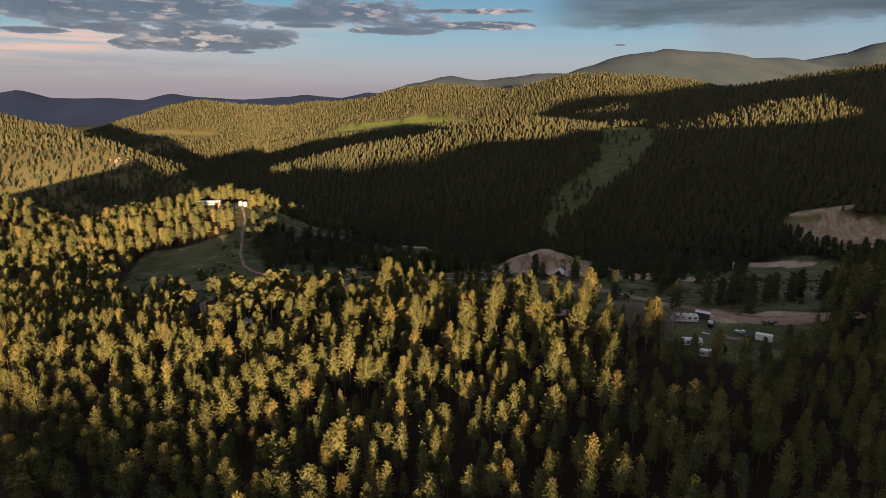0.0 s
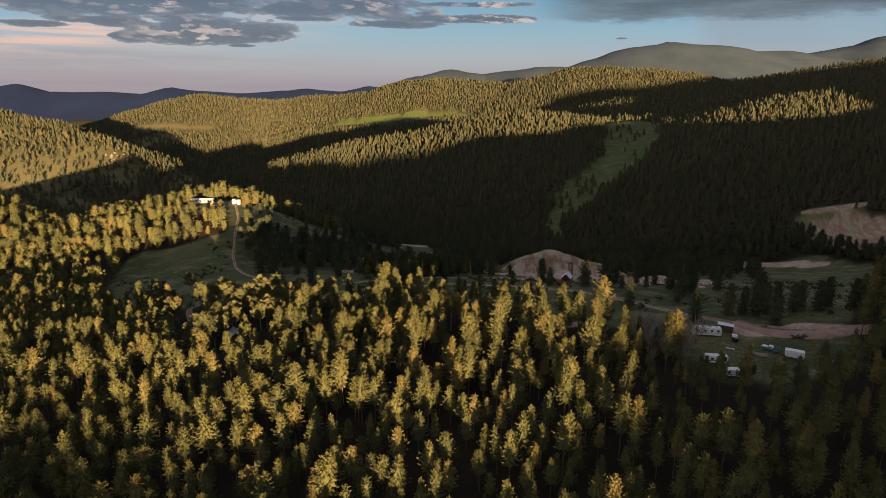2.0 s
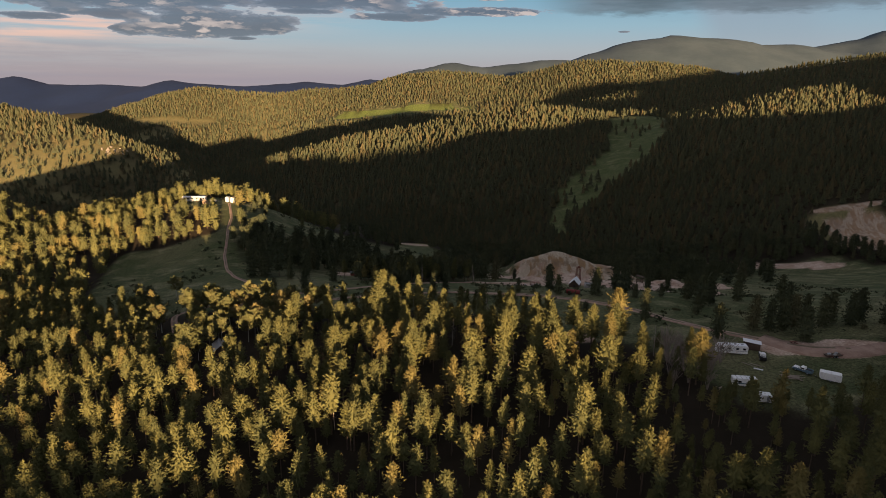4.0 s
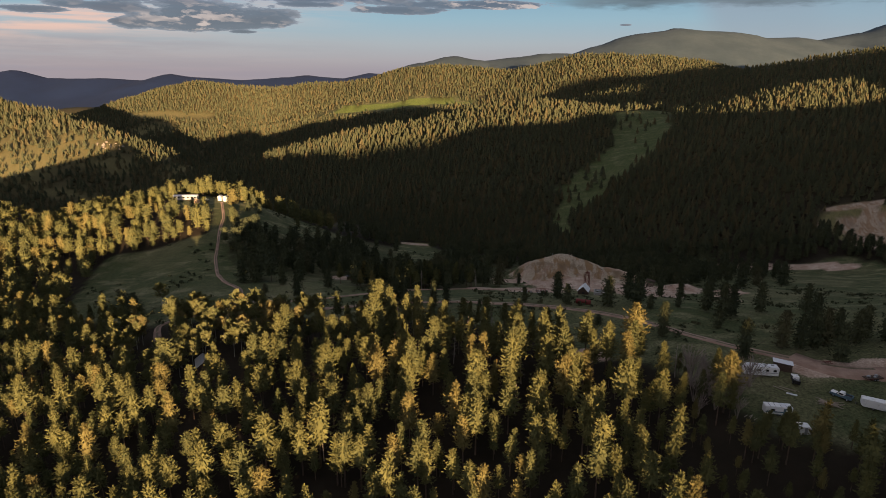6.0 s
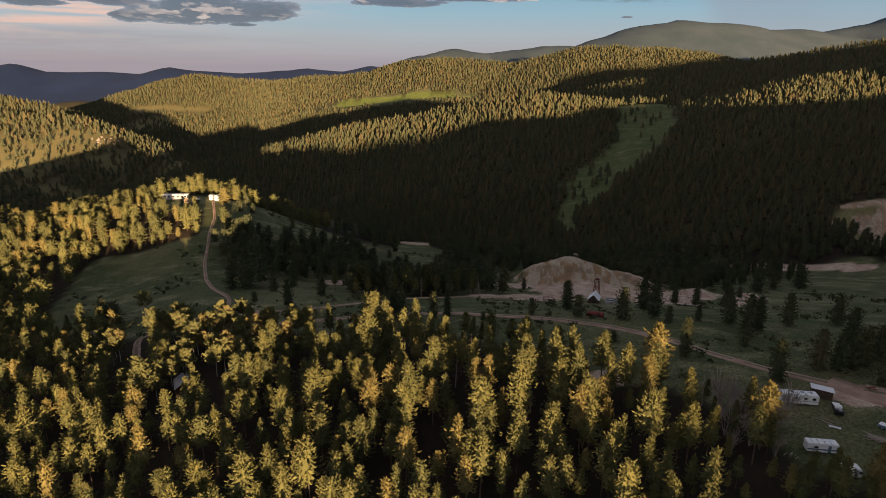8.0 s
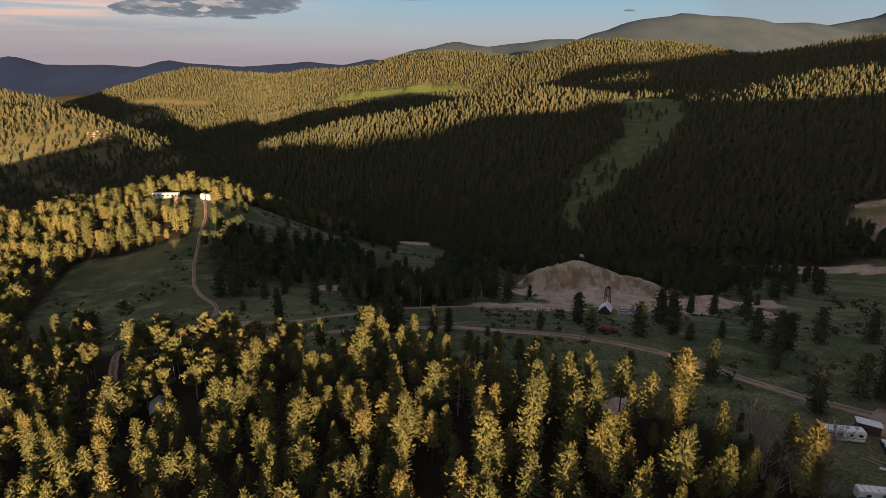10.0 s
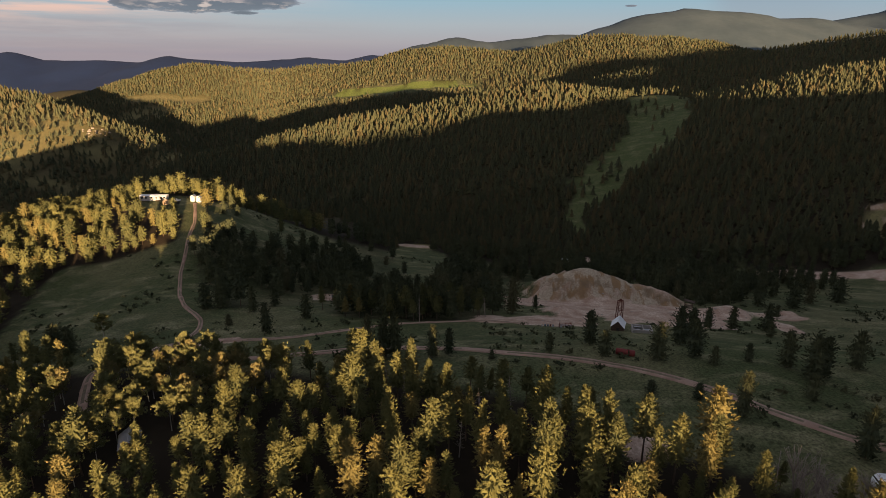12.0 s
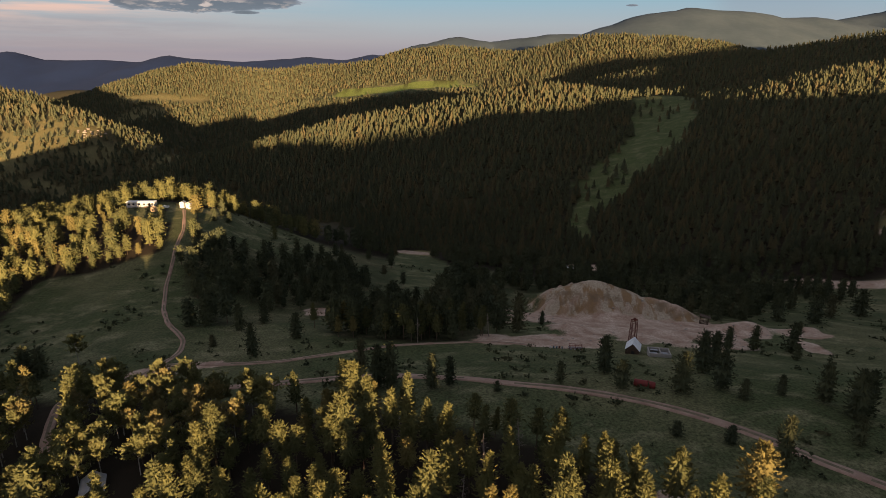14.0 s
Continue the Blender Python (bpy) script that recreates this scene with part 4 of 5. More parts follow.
# ---------------------------------------------------------------- paints, metal, timber


def painted(col, wear, size=0.8):
    def build(tree, shader):
        p = place_of(tree)
        big, fine = noise_tex(tree, p, 1.0 / size, 5.0, 0.6), noise_tex(tree, p, 9.0 / size, 3.0)
        c = blend(tree, ramp(tree, big, [(0.5, 0.0), (0.75, 0.7)]), col, wear)
        c = blend(tree, calc(tree, "MULTIPLY", fine, 0.25), c, tuple(0.6 * v for v in col))
        link(tree, c, shader.inputs["Base Color"])
        bumped(tree, shader, fine, 0.15, 0.01)
    return build


WHITE = material("white_painted_metal", painted((0.82, 0.82, 0.8), (0.55, 0.52, 0.47)), 0.45)
SIDING = material("weathered_pale_siding", painted((0.42, 0.42, 0.4), (0.3, 0.28, 0.25), 1.2), 0.7)
ROOF_WHITE = material("weathered_white_roof", painted((0.74, 0.75, 0.76), (0.5, 0.49, 0.48), 1.5), 0.6)
BLUE = material("faded_blue_paint", painted((0.10, 0.16, 0.20), (0.2, 0.22, 0.22)), 0.45)
GREY = material("grey_sheet_metal", painted((0.34, 0.35, 0.36), (0.24, 0.21, 0.19)), 0.5, 0.3)
DARK_METAL = material("dark_metal", painted((0.03, 0.03, 0.032), (0.08, 0.06, 0.05)), 0.5, 0.4)
RUST = material("rusty_iron", painted((0.15, 0.05, 0.035), (0.10, 0.045, 0.03), 0.5), 0.8)
RED = material("rust_red_tank_paint", painted((0.20, 0.035, 0.03), (0.14, 0.05, 0.035), 1.2), 0.6)
TIMBER = material("old_dark_timber", painted((0.075, 0.05, 0.036), (0.14, 0.10, 0.075), 0.6), 0.9)
LOGS = material("bleached_logs", painted((0.3, 0.25, 0.2), (0.2, 0.15, 0.11), 0.5), 0.9)
CONCRETE = material("stained_concrete", painted((0.36, 0.34, 0.31), (0.24, 0.21, 0.18), 1.0), 0.9)
RUBBER = material("tyre_rubber", painted((0.018, 0.018, 0.018), (0.04, 0.036, 0.03)), 0.85)
TAN = material("tan_canvas", painted((0.42, 0.30, 0.18), (0.3, 0.22, 0.14), 1.0), 0.9)
ROCK = material("granite_rock", speckled((0.24, 0.2, 0.165), (0.36, 0.31, 0.26), 1.5, 0.6, 0.1))


def glass_build(tree, shader):
    shader.inputs["Base Color"].default_value = (0.012, 0.014, 0.016, 1)
    shader.inputs["Specular IOR Level"].default_value = 0.5


GLASS = material("dark_window_glass", glass_build, 0.08)

# ---------------------------------------------------------------- building blocks


def part(name, bm, mat, parent, label=""):
    me = bpy.data.meshes.new(name)
    bm.to_mesh(me)
    bm.free()
    me.materials.append(mat)
    ob = new(name, me)
    ob.parent = parent
    return tagged(ob, label)


def block(sx, sy, sz, x=0.0, y=0.0, z=0.0, bevel=0.03, bm=None, segments=2):
    """A bevelled box that stands with its base centre at x, y, z."""
    own = bmesh.new()
    bmesh.ops.create_cube(own, size=1.0, matrix=Matrix.Translation((x, y, z + sz / 2)) @ Matrix.Diagonal((sx, sy, sz, 1)))
    if bevel:
        bmesh.ops.bevel(own, geom=own.edges[:], offset=min(bevel, 0.45 * min(sx, sy, sz)), segments=segments, affect="EDGES", profile=0.5)
    if bm is None:
        return own
    return merge(bm, own)


def merge(bm, other):
    me = bpy.data.meshes.new("joined")
    other.to_mesh(me)
    other.free()
    bm.from_mesh(me)
    bpy.data.meshes.remove(me)
    return bm


def rod(a, b, ra, rb=None, sides=8, bm=None):
    a, b = Vector(a), Vector(b)
    own = bmesh.new()
    bmesh.ops.create_cone(own, cap_ends=True, segments=sides, radius1=ra, radius2=ra if rb is None else rb, depth=(b - a).length)
    bmesh.ops.transform(own, matrix=Matrix.Translation((a + b) / 2) @ (b - a).to_track_quat("Z", "Y").to_matrix().to_4x4(), verts=own.verts[:])
    return own if bm is None else merge(bm, own)


def prism(outline, width, bevel=0.04):
    """A side outline in x and z, drawn out to the given width along y."""
    bm = bmesh.new()
    near = [bm.verts.new((x, -width / 2, z)) for x, z in outline]
    far = [bm.verts.new((x, width / 2, z)) for x, z in outline]
    bm.faces.new(near)
    bm.faces.new(far[::-1])
    for k in range(len(outline)):
        n = (k + 1) % len(outline)
        bm.faces.new((near[n], near[k], far[k], far[n]))
    bmesh.ops.recalc_face_normals(bm, faces=bm.faces[:])
    if bevel:
        bmesh.ops.bevel(bm, geom=bm.edges[:], offset=bevel, segments=2, affect="EDGES")
    return bm


def thing(name, label, category, x, y, turn, group="", tilt=0.0, sink=0.05):
    return_ob = tagged(new(name), label, category, group)
    return_ob.matrix_world = pose(x, y, float(ground_z(x, y)) - sink, 0, tilt, turn)
    return return_ob


def wheel(parent, x, y, r=0.36, w=0.24):
    tyre = part("wheel", rod((x, y - w / 2, r), (x, y + w / 2, r), r, None, 14), RUBBER, parent)
    part("rim", rod((x, y - w / 2 - 0.015, r), (x, y + w / 2 + 0.015, r), r * 0.55, None, 10), GREY, tyre)
    return tyre


def window(parent, x, y, z, sx, sz, side=-1):
    pane = part("window", block(sx, 0.05, sz, x, y, z, 0.012), GLASS, parent)
    frame_bm = bmesh.new()
    for dx, dz, w, h in ((0, -0.04, sx + 0.1, 0.05), (0, sz - 0.01, sx + 0.1, 0.05), (-sx / 2 - 0.025, 0, 0.05, sz), (sx / 2 + 0.025, 0, 0.05, sz)):
        block(w, 0.07, h, x + dx, y + 0.012 * side, z + dz, 0.0, frame_bm)
    part("window_frame", frame_bm, GREY, pane)


# ---------------------------------------------------------------- the camp


def motorhome():
    m = thing("motorhome", "long white motorhome parked on the grass beside a shed", "motorhome", 90.0, 205.0, -9)
    side = [(-4.6, 0.45), (4.5, 0.45), (4.6, 2.7), (4.4, 3.0), (-3.9, 3.0), (-4.6, 2.0)]
    part("body", prism(side, 2.4, 0.09), WHITE, m)
    part("roof", block(8.2, 2.3, 0.07, 0.25, 0, 2.99, 0.03), ROOF_WHITE, m, "chalky white roof")
    part("stripe", block(8.9, 2.46, 0.16, 0, 0, 1.25, 0.01), GREY, m, "grey side stripe")
    part("windscreen", block(0.06, 2.0, 0.75, -4.42, 0, 1.85, 0.01), GLASS, m)
    for x, w in ((-3.2, 1.1), (-0.9, 0.9), (1.4, 0.7), (3.4, 0.8)):
        window(m, x, -1.21, 1.75, w, 0.6)
    part("door", block(0.7, 0.06, 1.8, 0.35, -1.22, 0.55, 0.02), ROOF_WHITE, m)
    for x in (-1.6, 1.0, 3.0):
        part("roof_vent", block(0.7, 0.6, 0.22, x, 0.2, 3.04, 0.05), GREY if x > 0 else DARK_METAL, m)
    for x in (-3.1, 2.6):
        for y in (-1.05, 1.05):
            wheel(m, x, y, 0.4)
    part("bumper", block(0.15, 2.3, 0.22, 4.62, 0, 0.5, 0.03), GREY, m)


def caravan(name, label, x, y, turn, length, height, stripes, rounded):
    m = thing(name, label, "travel trailer", x, y, turn, "trailers in the camp")
    h, half = height, length / 2
    if rounded:
        side = [(-half, 0.7), (-half + 0.25, 0.45), (half - 0.25, 0.45), (half, 0.8), (half, 1.8), (half - 0.35, h - 0.1), (half - 0.9, h), (-half + 0.9, h), (-half + 0.3, h - 0.15), (-half, 1.8)]
    else:
        side = [(-half, 0.45), (half - 0.5, 0.45), (half, 1.0), (half, h - 0.1), (half - 0.2, h), (-half + 0.2, h), (-half, h - 0.1)]
    part("body", prism(side, 2.25, 0.08), WHITE, m)
    if stripes:
        part("stripe", block(length - 0.25, 2.3, 0.32, -0.05, 0, 1.0, 0.01), BLUE, m, "faded blue side band")
        for k in range(4):
            part("roof_seam", block(0.06, 2.2, 0.05, -half + length * (k + 0.8) / 5, 0, h, 0.01), DARK_METAL, m)
        part("roof_patch", block(length * 0.3, 2.0, 0.03, half * 0.45, 0, h + 0.0, 0.0), ROOF_WHITE, m)
    part("door", block(0.68, 0.06, 1.75, half * 0.42, -1.14, 0.5, 0.02), BLUE if stripes else GREY, m)
    part("roof_vent", block(0.45, 0.45, 0.16, half * 0.15, 0.1, h, 0.04), WHITE, m)
    for wx in (-half * 0.55, half * 0.8) if not stripes else (-half * 0.45,):
        window(m, wx, -1.14, 1.45, 0.85 if wx < 0 else 0.6, 0.5)
    for yy in (-1.0, 1.0):
        wheel(m, -0.1, yy, 0.34)
        if length > 6:
            wheel(m, 0.75, yy, 0.34)
    hitch = rod((half - 0.1, 0.55, 0.5), (half + 1.1, 0, 0.48), 0.05)
    rod((half - 0.1, -0.55, 0.5), (half + 1.1, 0, 0.48), 0.05, None, 8, hitch)
    part("hitch", hitch, DARK_METAL, m)
    jack = rod((half + 0.9, 0, 0.0), (half + 0.9, 0, 0.8), 0.04)
    part("jack", jack, GREY, m)


def pickup(label, x, y, turn, paint, bed_paint, load=False, topper=False):
    m = thing("pickup_truck", label, "pickup truck", x, y, turn)
    part("body", prism([(-2.6, 0.45), (2.55, 0.45), (2.6, 0.95), (2.45, 1.08), (0.95, 1.15), (0.45, 1.05), (-2.6, 1.05)], 1.85, 0.07), bed_paint, m)
    part("cab", prism([(-0.75, 1.04), (1.15, 1.04), (0.45, 1.75), (-0.6, 1.78)], 1.7, 0.07), paint, m)
    part("hood", block(1.5, 1.7, 0.06, 1.75, 0, 1.09, 0.03), paint, m)
    part("windscreen", prism([(0.62, 1.12), (1.2, 1.10), (0.56, 1.7), (0.5, 1.7)], 1.45, 0.0), GLASS, m)
    for s in (-1, 1):
        part("window", block(1.0, 0.04, 0.42, -0.05, 0.86 * s, 1.22, 0.01), GLASS, m)
        part("bed_side", block(1.85, 0.09, 0.35, -1.68, 0.87 * s, 1.03, 0.02), bed_paint, m)
        part("headlight", block(0.06, 0.3, 0.18, 2.6, 0.65 * s, 0.72, 0.02), WHITE, m)
        for wx in (-1.6, 1.65):
            wheel(m, wx, 0.8 * s, 0.36)
    part("bed_floor", block(1.8, 1.6, 0.05, -1.68, 0, 1.04, 0.0), DARK_METAL, m)
    part("tailgate", block(0.08, 1.7, 0.35, -2.56, 0, 1.03, 0.02), bed_paint, m)
    part("bumper", block(0.14, 1.8, 0.18, 2.66, 0, 0.48, 0.03), GREY, m)
    if load:
        for bx, by, size in ((-1.2, 0.3, 0.5), (-2.0, -0.3, 0.55), (-1.5, -0.35, 0.4)):
            part("cargo", block(size, size * 1.2, size * 0.8, bx, by, 1.06, 0.05), GREY, m, "box of gear in the bed")


def shed_with_lean_roof(label, x, y, turn, sx, sy, h, wall, roof):
    m = thing("shed", label, "shed", x, y, turn)
    part("wall", prism([(-sx / 2, -0.2), (sx / 2, -0.2), (sx / 2, h - 0.3), (-sx / 2, h)], sy, 0.02), wall, m)
    top = bmesh.new()
    bmesh.ops.create_cube(top, size=1.0, matrix=Matrix.Translation((0, 0, h - 0.06)) @ Matrix.Rotation(math.atan2(0.3, sx), 4, "Y") @ Matrix.Diagonal((sx + 0.5, sy + 0.5, 0.07, 1)))
    part("roof", top, roof, m, "pale sheet-metal roof")
    for k in range(9):
        part("board", block(0.03, 0.03, h - 0.45, -sx / 2 + sx * (k + 0.5) / 9, -sy / 2 - 0.012, 0, 0.0), wall, m)
    part("door", block(1.0, 0.05, 1.9, sx * 0.15, -sy / 2 - 0.03, 0, 0.01), TIMBER, m)


motorhome()
shed_with_lean_roof("dark timber shed with a pale sloping metal roof", 97.6, 207.6, -24, 4.8, 2.4, 2.6, TIMBER, ROOF_WHITE)
pickup("white pickup with a dark loaded bed", 97.8, 201.0, 68, WHITE, DARK_METAL, True)
caravan("travel_trailer", "white travel trailer with a faded blue band and seamed roof", 85.6, 187.0, -8, 6.6, 2.65, True, False)
caravan("travel_trailer", "small rounded white travel trailer with a grey door", 87.4, 179.6, -8, 4.6, 2.5, False, True)
caravan("travel_trailer", "white travel trailer standing behind the two-tone pickup", 110.6, 188.0, 150, 5.4, 2.6, False, False)
pickup("two-tone white and blue pickup parked by a trailer", 105.4, 192.6, 128, WHITE, BLUE, False)


def flat_trailer(x, y, turn, length):
    m = thing("flatbed_trailer", "low rusty flatbed trailer with scrap on it", "trailer", x, y, turn)
    part("deck", block(length, 2.0, 0.12, 0, 0, 0.62, 0.02), TIMBER, m)
    for s in (-1, 1):
        part("rail", block(length, 0.1, 0.14, 0, 0.95 * s, 0.5, 0.01), RUST, m)
        wheel(m, -0.3, 1.05 * s, 0.36)
        wheel(m, 0.55, 1.05 * s, 0.36)
    part("drawbar", rod((length / 2, 0, 0.55), (length / 2 + 1.3, 0, 0.45), 0.06), RUST, m)
    for bx, by, sx, sz in ((-1.2, 0.2, 0.9, 0.5), (0.3, -0.3, 0.7, 0.35), (1.2, 0.3, 0.6, 0.6)):
        part("scrap", block(sx, 0.7, sz, bx, by, 0.68, 0.04), GREY, m, "grey box of scrap")


flat_trailer(119.5, 201.3, 8, 5.2)
flat_trailer(121.5, 183.5, -25, 4.2)


def log_pile(name, label, x, y, turn, count, length, seed):
    rng = random.Random(seed)
    m = thing(name, label, "wood pile", x, y, turn)
    for k in range(count):
        a = rng.uniform(-0.5, 0.5)
        c = Vector((rng.uniform(-1, 1), rng.uniform(-1.2, 1.2), 0.12 + 0.10 * (k % 4)))
        d = Vector((math.cos(a), math.sin(a), rng.uniform(-0.04, 0.08))) * length * rng.uniform(0.6, 1.1) / 2
        part("log", rod(c - d, c + d, rng.uniform(0.06, 0.13), rng.uniform(0.04, 0.08), 7), LOGS, m)


log_pile("wood_pile", "heap of bleached poles and brush on the grass", 100.8, 189.6, -35, 26, 5.0, 3)
log_pile("wood_pile", "two long bare poles lying on the grass", 92.8, 197.6, -50, 3, 6.5, 5)
log_pile("wood_pile", "small heap of boards beside the trees", 78.6, 186.0, 60, 6, 1.8, 8)
board = thing("plank", "wide white board lying flat on the grass", "plank", 93.6, 194.8, -30)
part("board", block(2.6, 0.7, 0.1, 0, 0, 0.04, 0.01), ROOF_WHITE, board)


def picnic_table(x, y, turn):
    m = thing("picnic_table", "weathered red picnic table under a pine", "table", x, y, turn)
    for k in range(4):
        part("plank", block(2.2, 0.18, 0.05, 0, -0.3 + 0.2 * k, 0.74, 0.01), RUST, m)
    for s in (-1, 1):
        part("bench", block(2.2, 0.28, 0.05, 0, 0.75 * s, 0.44, 0.01), RUST, m)
        legs = rod((0.8 * s, -0.7, 0.0), (0.8 * s, 0.1, 0.74), 0.05)
        rod((0.8 * s, 0.7, 0.0), (0.8 * s, -0.1, 0.74), 0.05, None, 8, legs)
        rod((0.8 * s, -0.8, 0.42), (0.8 * s, 0.8, 0.42), 0.045, None, 8, legs)
        part("leg_frame", legs, TIMBER, m)


picnic_table(112.5, 210.5, 10)

# ---------------------------------------------------------------- the old mine


def mine_shack():
    m = thing("mine_shack", "small dark gabled shack with a pale metal roof", "shack", 64.0, 312.0, -22, sink=0.25)
    w, d, eave, ridge = 4.6, 5.4, 2.2, 4.6
    front = prism([(-w / 2, 0), (w / 2, 0), (w / 2, eave), (0, ridge - 0.15), (-w / 2, eave)], d, 0.0)
    part("wall", front, TIMBER, m)
    for s in (-1, 1):
        slab = bmesh.new()
        run = math.hypot(w / 2 + 0.35, ridge - eave)
        lean = math.atan2(ridge - eave, w / 2 + 0.1)
        bmesh.ops.create_cube(slab, size=1.0, matrix=Matrix.Translation((s * (w / 4 + 0.12), 0, (eave + ridge) / 2 - 0.02)) @ Matrix.Rotation(s * lean, 4, "Y") @ Matrix.Diagonal((run, d + 0.7, 0.07, 1)))
        roof = part("roof", slab, ROOF_WHITE, m, "pale corrugated metal sheet")
        for k in range(9):
            rib = bmesh.new()
            bmesh.ops.create_cube(rib, size=1.0, matrix=Matrix.Translation((s * (w / 4 + 0.12), -d / 2 - 0.1 + (d + 0.2) * k / 8, (eave + ridge) / 2 + 0.03)) @ Matrix.Rotation(s * lean, 4, "Y") @ Matrix.Diagonal((run, 0.05, 0.05, 1)))
            part("rib", rib, ROOF_WHITE, roof)
    part("door", block(1.0, 0.08, 1.9, 0.2, -d / 2 - 0.03, 0.1, 0.01), DARK_METAL, m)
    part("gable_board", block(w * 0.9, 0.06, 0.15, 0, -d / 2 - 0.03, eave, 0.01), TIMBER, m)


def headframe():
    m = thing("headframe", "tall rusty timber headframe over the old shaft", "headframe", 69.5, 330.0, 8, sink=0.3)
    h, lo, hi = 10.2, 1.2, 0.95
    corner = lambda sx, sy, f: (sx * (lo + (hi - lo) * f), sy * (lo + (hi - lo) * f) * 0.8, h * f)
    for sx in (-1, 1):
        for sy in (-1, 1):
            part("post", rod(corner(sx, sy, 0), corner(sx, sy, 1), 0.16, 0.13, 6), RUST, m)
    levels = [0.0, 0.3, 0.62, 0.9]
    for f in levels[1:] + [1.0]:
        for a, b in (((-1, -1), (1, -1)), ((-1, 1), (1, 1)), ((-1, -1), (-1, 1)), ((1, -1), (1, 1))):
            part("beam", rod(corner(*a, f), corner(*b, f), 0.1, None, 6), RUST, m)
    for f, g in zip(levels, levels[1:]):
        for s in (-1, 1):
            part("brace", rod(corner(-1, s, f), corner(1, s, g), 0.07, None, 6), RUST, m)
            part("brace", rod(corner(s, -1, f), corner(s, 1, g), 0.07, None, 6), RUST, m)
    part("top_beam", block(2.6, 0.25, 0.3, 0, 0, h, 0.02), RUST, m)
    part("sheave", rod((0, -0.12, h + 0.3), (0, 0.12, h + 0.3), 0.6, None, 18), RUST, m, "rusty sheave wheel")
    part("hopper", prism([(-1.2, 1.6), (1.2, 1.6), (0.5, 0.2), (-0.5, 0.2)], 1.8, 0.03), RUST, m, "rusty ore hopper")


def foundation():
    m = thing("concrete_foundation", "roofless concrete walls with pale panels inside", "ruin", 71.5, 307.5, -8, sink=0.3)
    w, d, h = 7.2, 4.6, 2.3
    for name, sx, sy, x, y, hh in (("wall", w, 0.3, 0, -d / 2, h), ("wall", w, 0.3, 0, d / 2, h), ("wall", 0.3, d - 0.3, -w / 2 + 0.15, 0, h), ("wall", 0.3, d - 0.3, w / 2 - 0.15, 0, h * 0.9), ("wall", 0.3, d - 0.3, 0.3, 0, h * 0.95)):
        part(name, block(sx, sy, hh, x, y, 0, 0.03), CONCRETE, m)
    for x, y, s, z in ((-1.9, -0.6, 2.4, 1.55), (1.8, 0.3, 2.2, 1.4), (-1.6, 1.3, 2.6, 1.85), (2.0, -1.2, 1.8, 1.7)):
        part("panel", block(s, 1.0, 0.07, x, y, z, 0.01), GREY, m, "grey metal sheet lying inside")
    part("tank", rod((-2.4, 0.2, 1.2), (-0.8, 0.2, 1.2), 0.45, None, 14), DARK_METAL, m)


def red_tank():
    m = thing("red_tank", "big rust-red cylindrical tank lying in the grass", "tank", 53.6, 268.8, -20)
    prof = [(0.0, 0.0), (0.55, 0.02), (0.86, 0.12), (1.0, 0.3), (1.0, 5.5), (0.86, 5.68), (0.55, 5.78), (0.0, 5.8)]
    bm = bmesh.new()
    rings = []
    for r, u in prof:
        rings.append([bm.verts.new((u - 2.9, r * math.cos(a), 1.0 + r * math.sin(a))) for a in (k * math.tau / 24 for k in range(24))] if r else [bm.verts.new((u - 2.9, 0, 1.0))])
    for a, b in zip(rings, rings[1:]):
        for k in range(24):
            n = (k + 1) % 24
            bm.faces.new([v for v in (a[k % len(a)], a[n % len(a)] if len(a) > 1 else None, b[n % len(b)] if len(b) > 1 else None, b[k % len(b)]) if v])
    bmesh.ops.recalc_face_normals(bm, faces=bm.faces[:])
    shell = part("shell", bm, RED, m)
    for f in shell.data.polygons:
        f.use_smooth = True
    for x in (-1.9, 0.0, 1.9):
        part("band", rod((x - 0.05, 0, 1.0), (x + 0.05, 0, 1.0), 1.025, None, 24), RUST, m, "rusty riveted band")
    part("manhole", rod((0.8, 0, 1.9), (0.8, 0, 2.18), 0.32, None, 14), RUST, m)
    for x in (-1.7, 1.7):
        part("saddle", block(0.25, 1.5, 0.45, x, 0, -0.1, 0.02), TIMBER, m)


def scrap_rack(x, y, turn):
    m = thing("pipe_rack", "rusty red pipe rack holding scrap at the yard edge", "rack", x, y, turn)
    for px in (-2.2, 0.0, 2.2):
        for py in (-0.6, 0.6):
            part("post", block(0.12, 0.12, 2.2, px, py, -0.1, 0.01), RUST, m)
    for z in (0.9, 2.05):
        for py in (-0.6, 0.6):
            part("rail", block(4.7, 0.1, 0.12, 0, py, z, 0.01), RED, m)
    for k in range(6):
        part("pipe", rod((-2.5, -0.45 + 0.18 * k, 1.1), (2.5, -0.45 + 0.18 * k, 1.1), 0.07, None, 8), RUST if k % 2 else GREY, m)
    for bx, s in ((-1.5, 0.8), (0.2, 0.7), (1.5, 0.9)):
        part("crate", block(s, s, s * 0.7, bx, 0, 0, 0.03), WHITE if bx > 0 else GREY, m, "pale crate under the rack")


def barrel(x, y, mat, label):
    m = thing("barrel", label, "barrel", x, y, 0, "barrels beside the yard")
    part("drum", rod((0, 0, 0), (0, 0, 0.9), 0.3, None, 16), mat, m)
    for z in (0.02, 0.3, 0.6, 0.88):
        part("hoop", rod((0, 0, z - 0.02), (0, 0, z + 0.02), 0.315, None, 16), mat, m)


mine_shack()
headframe()


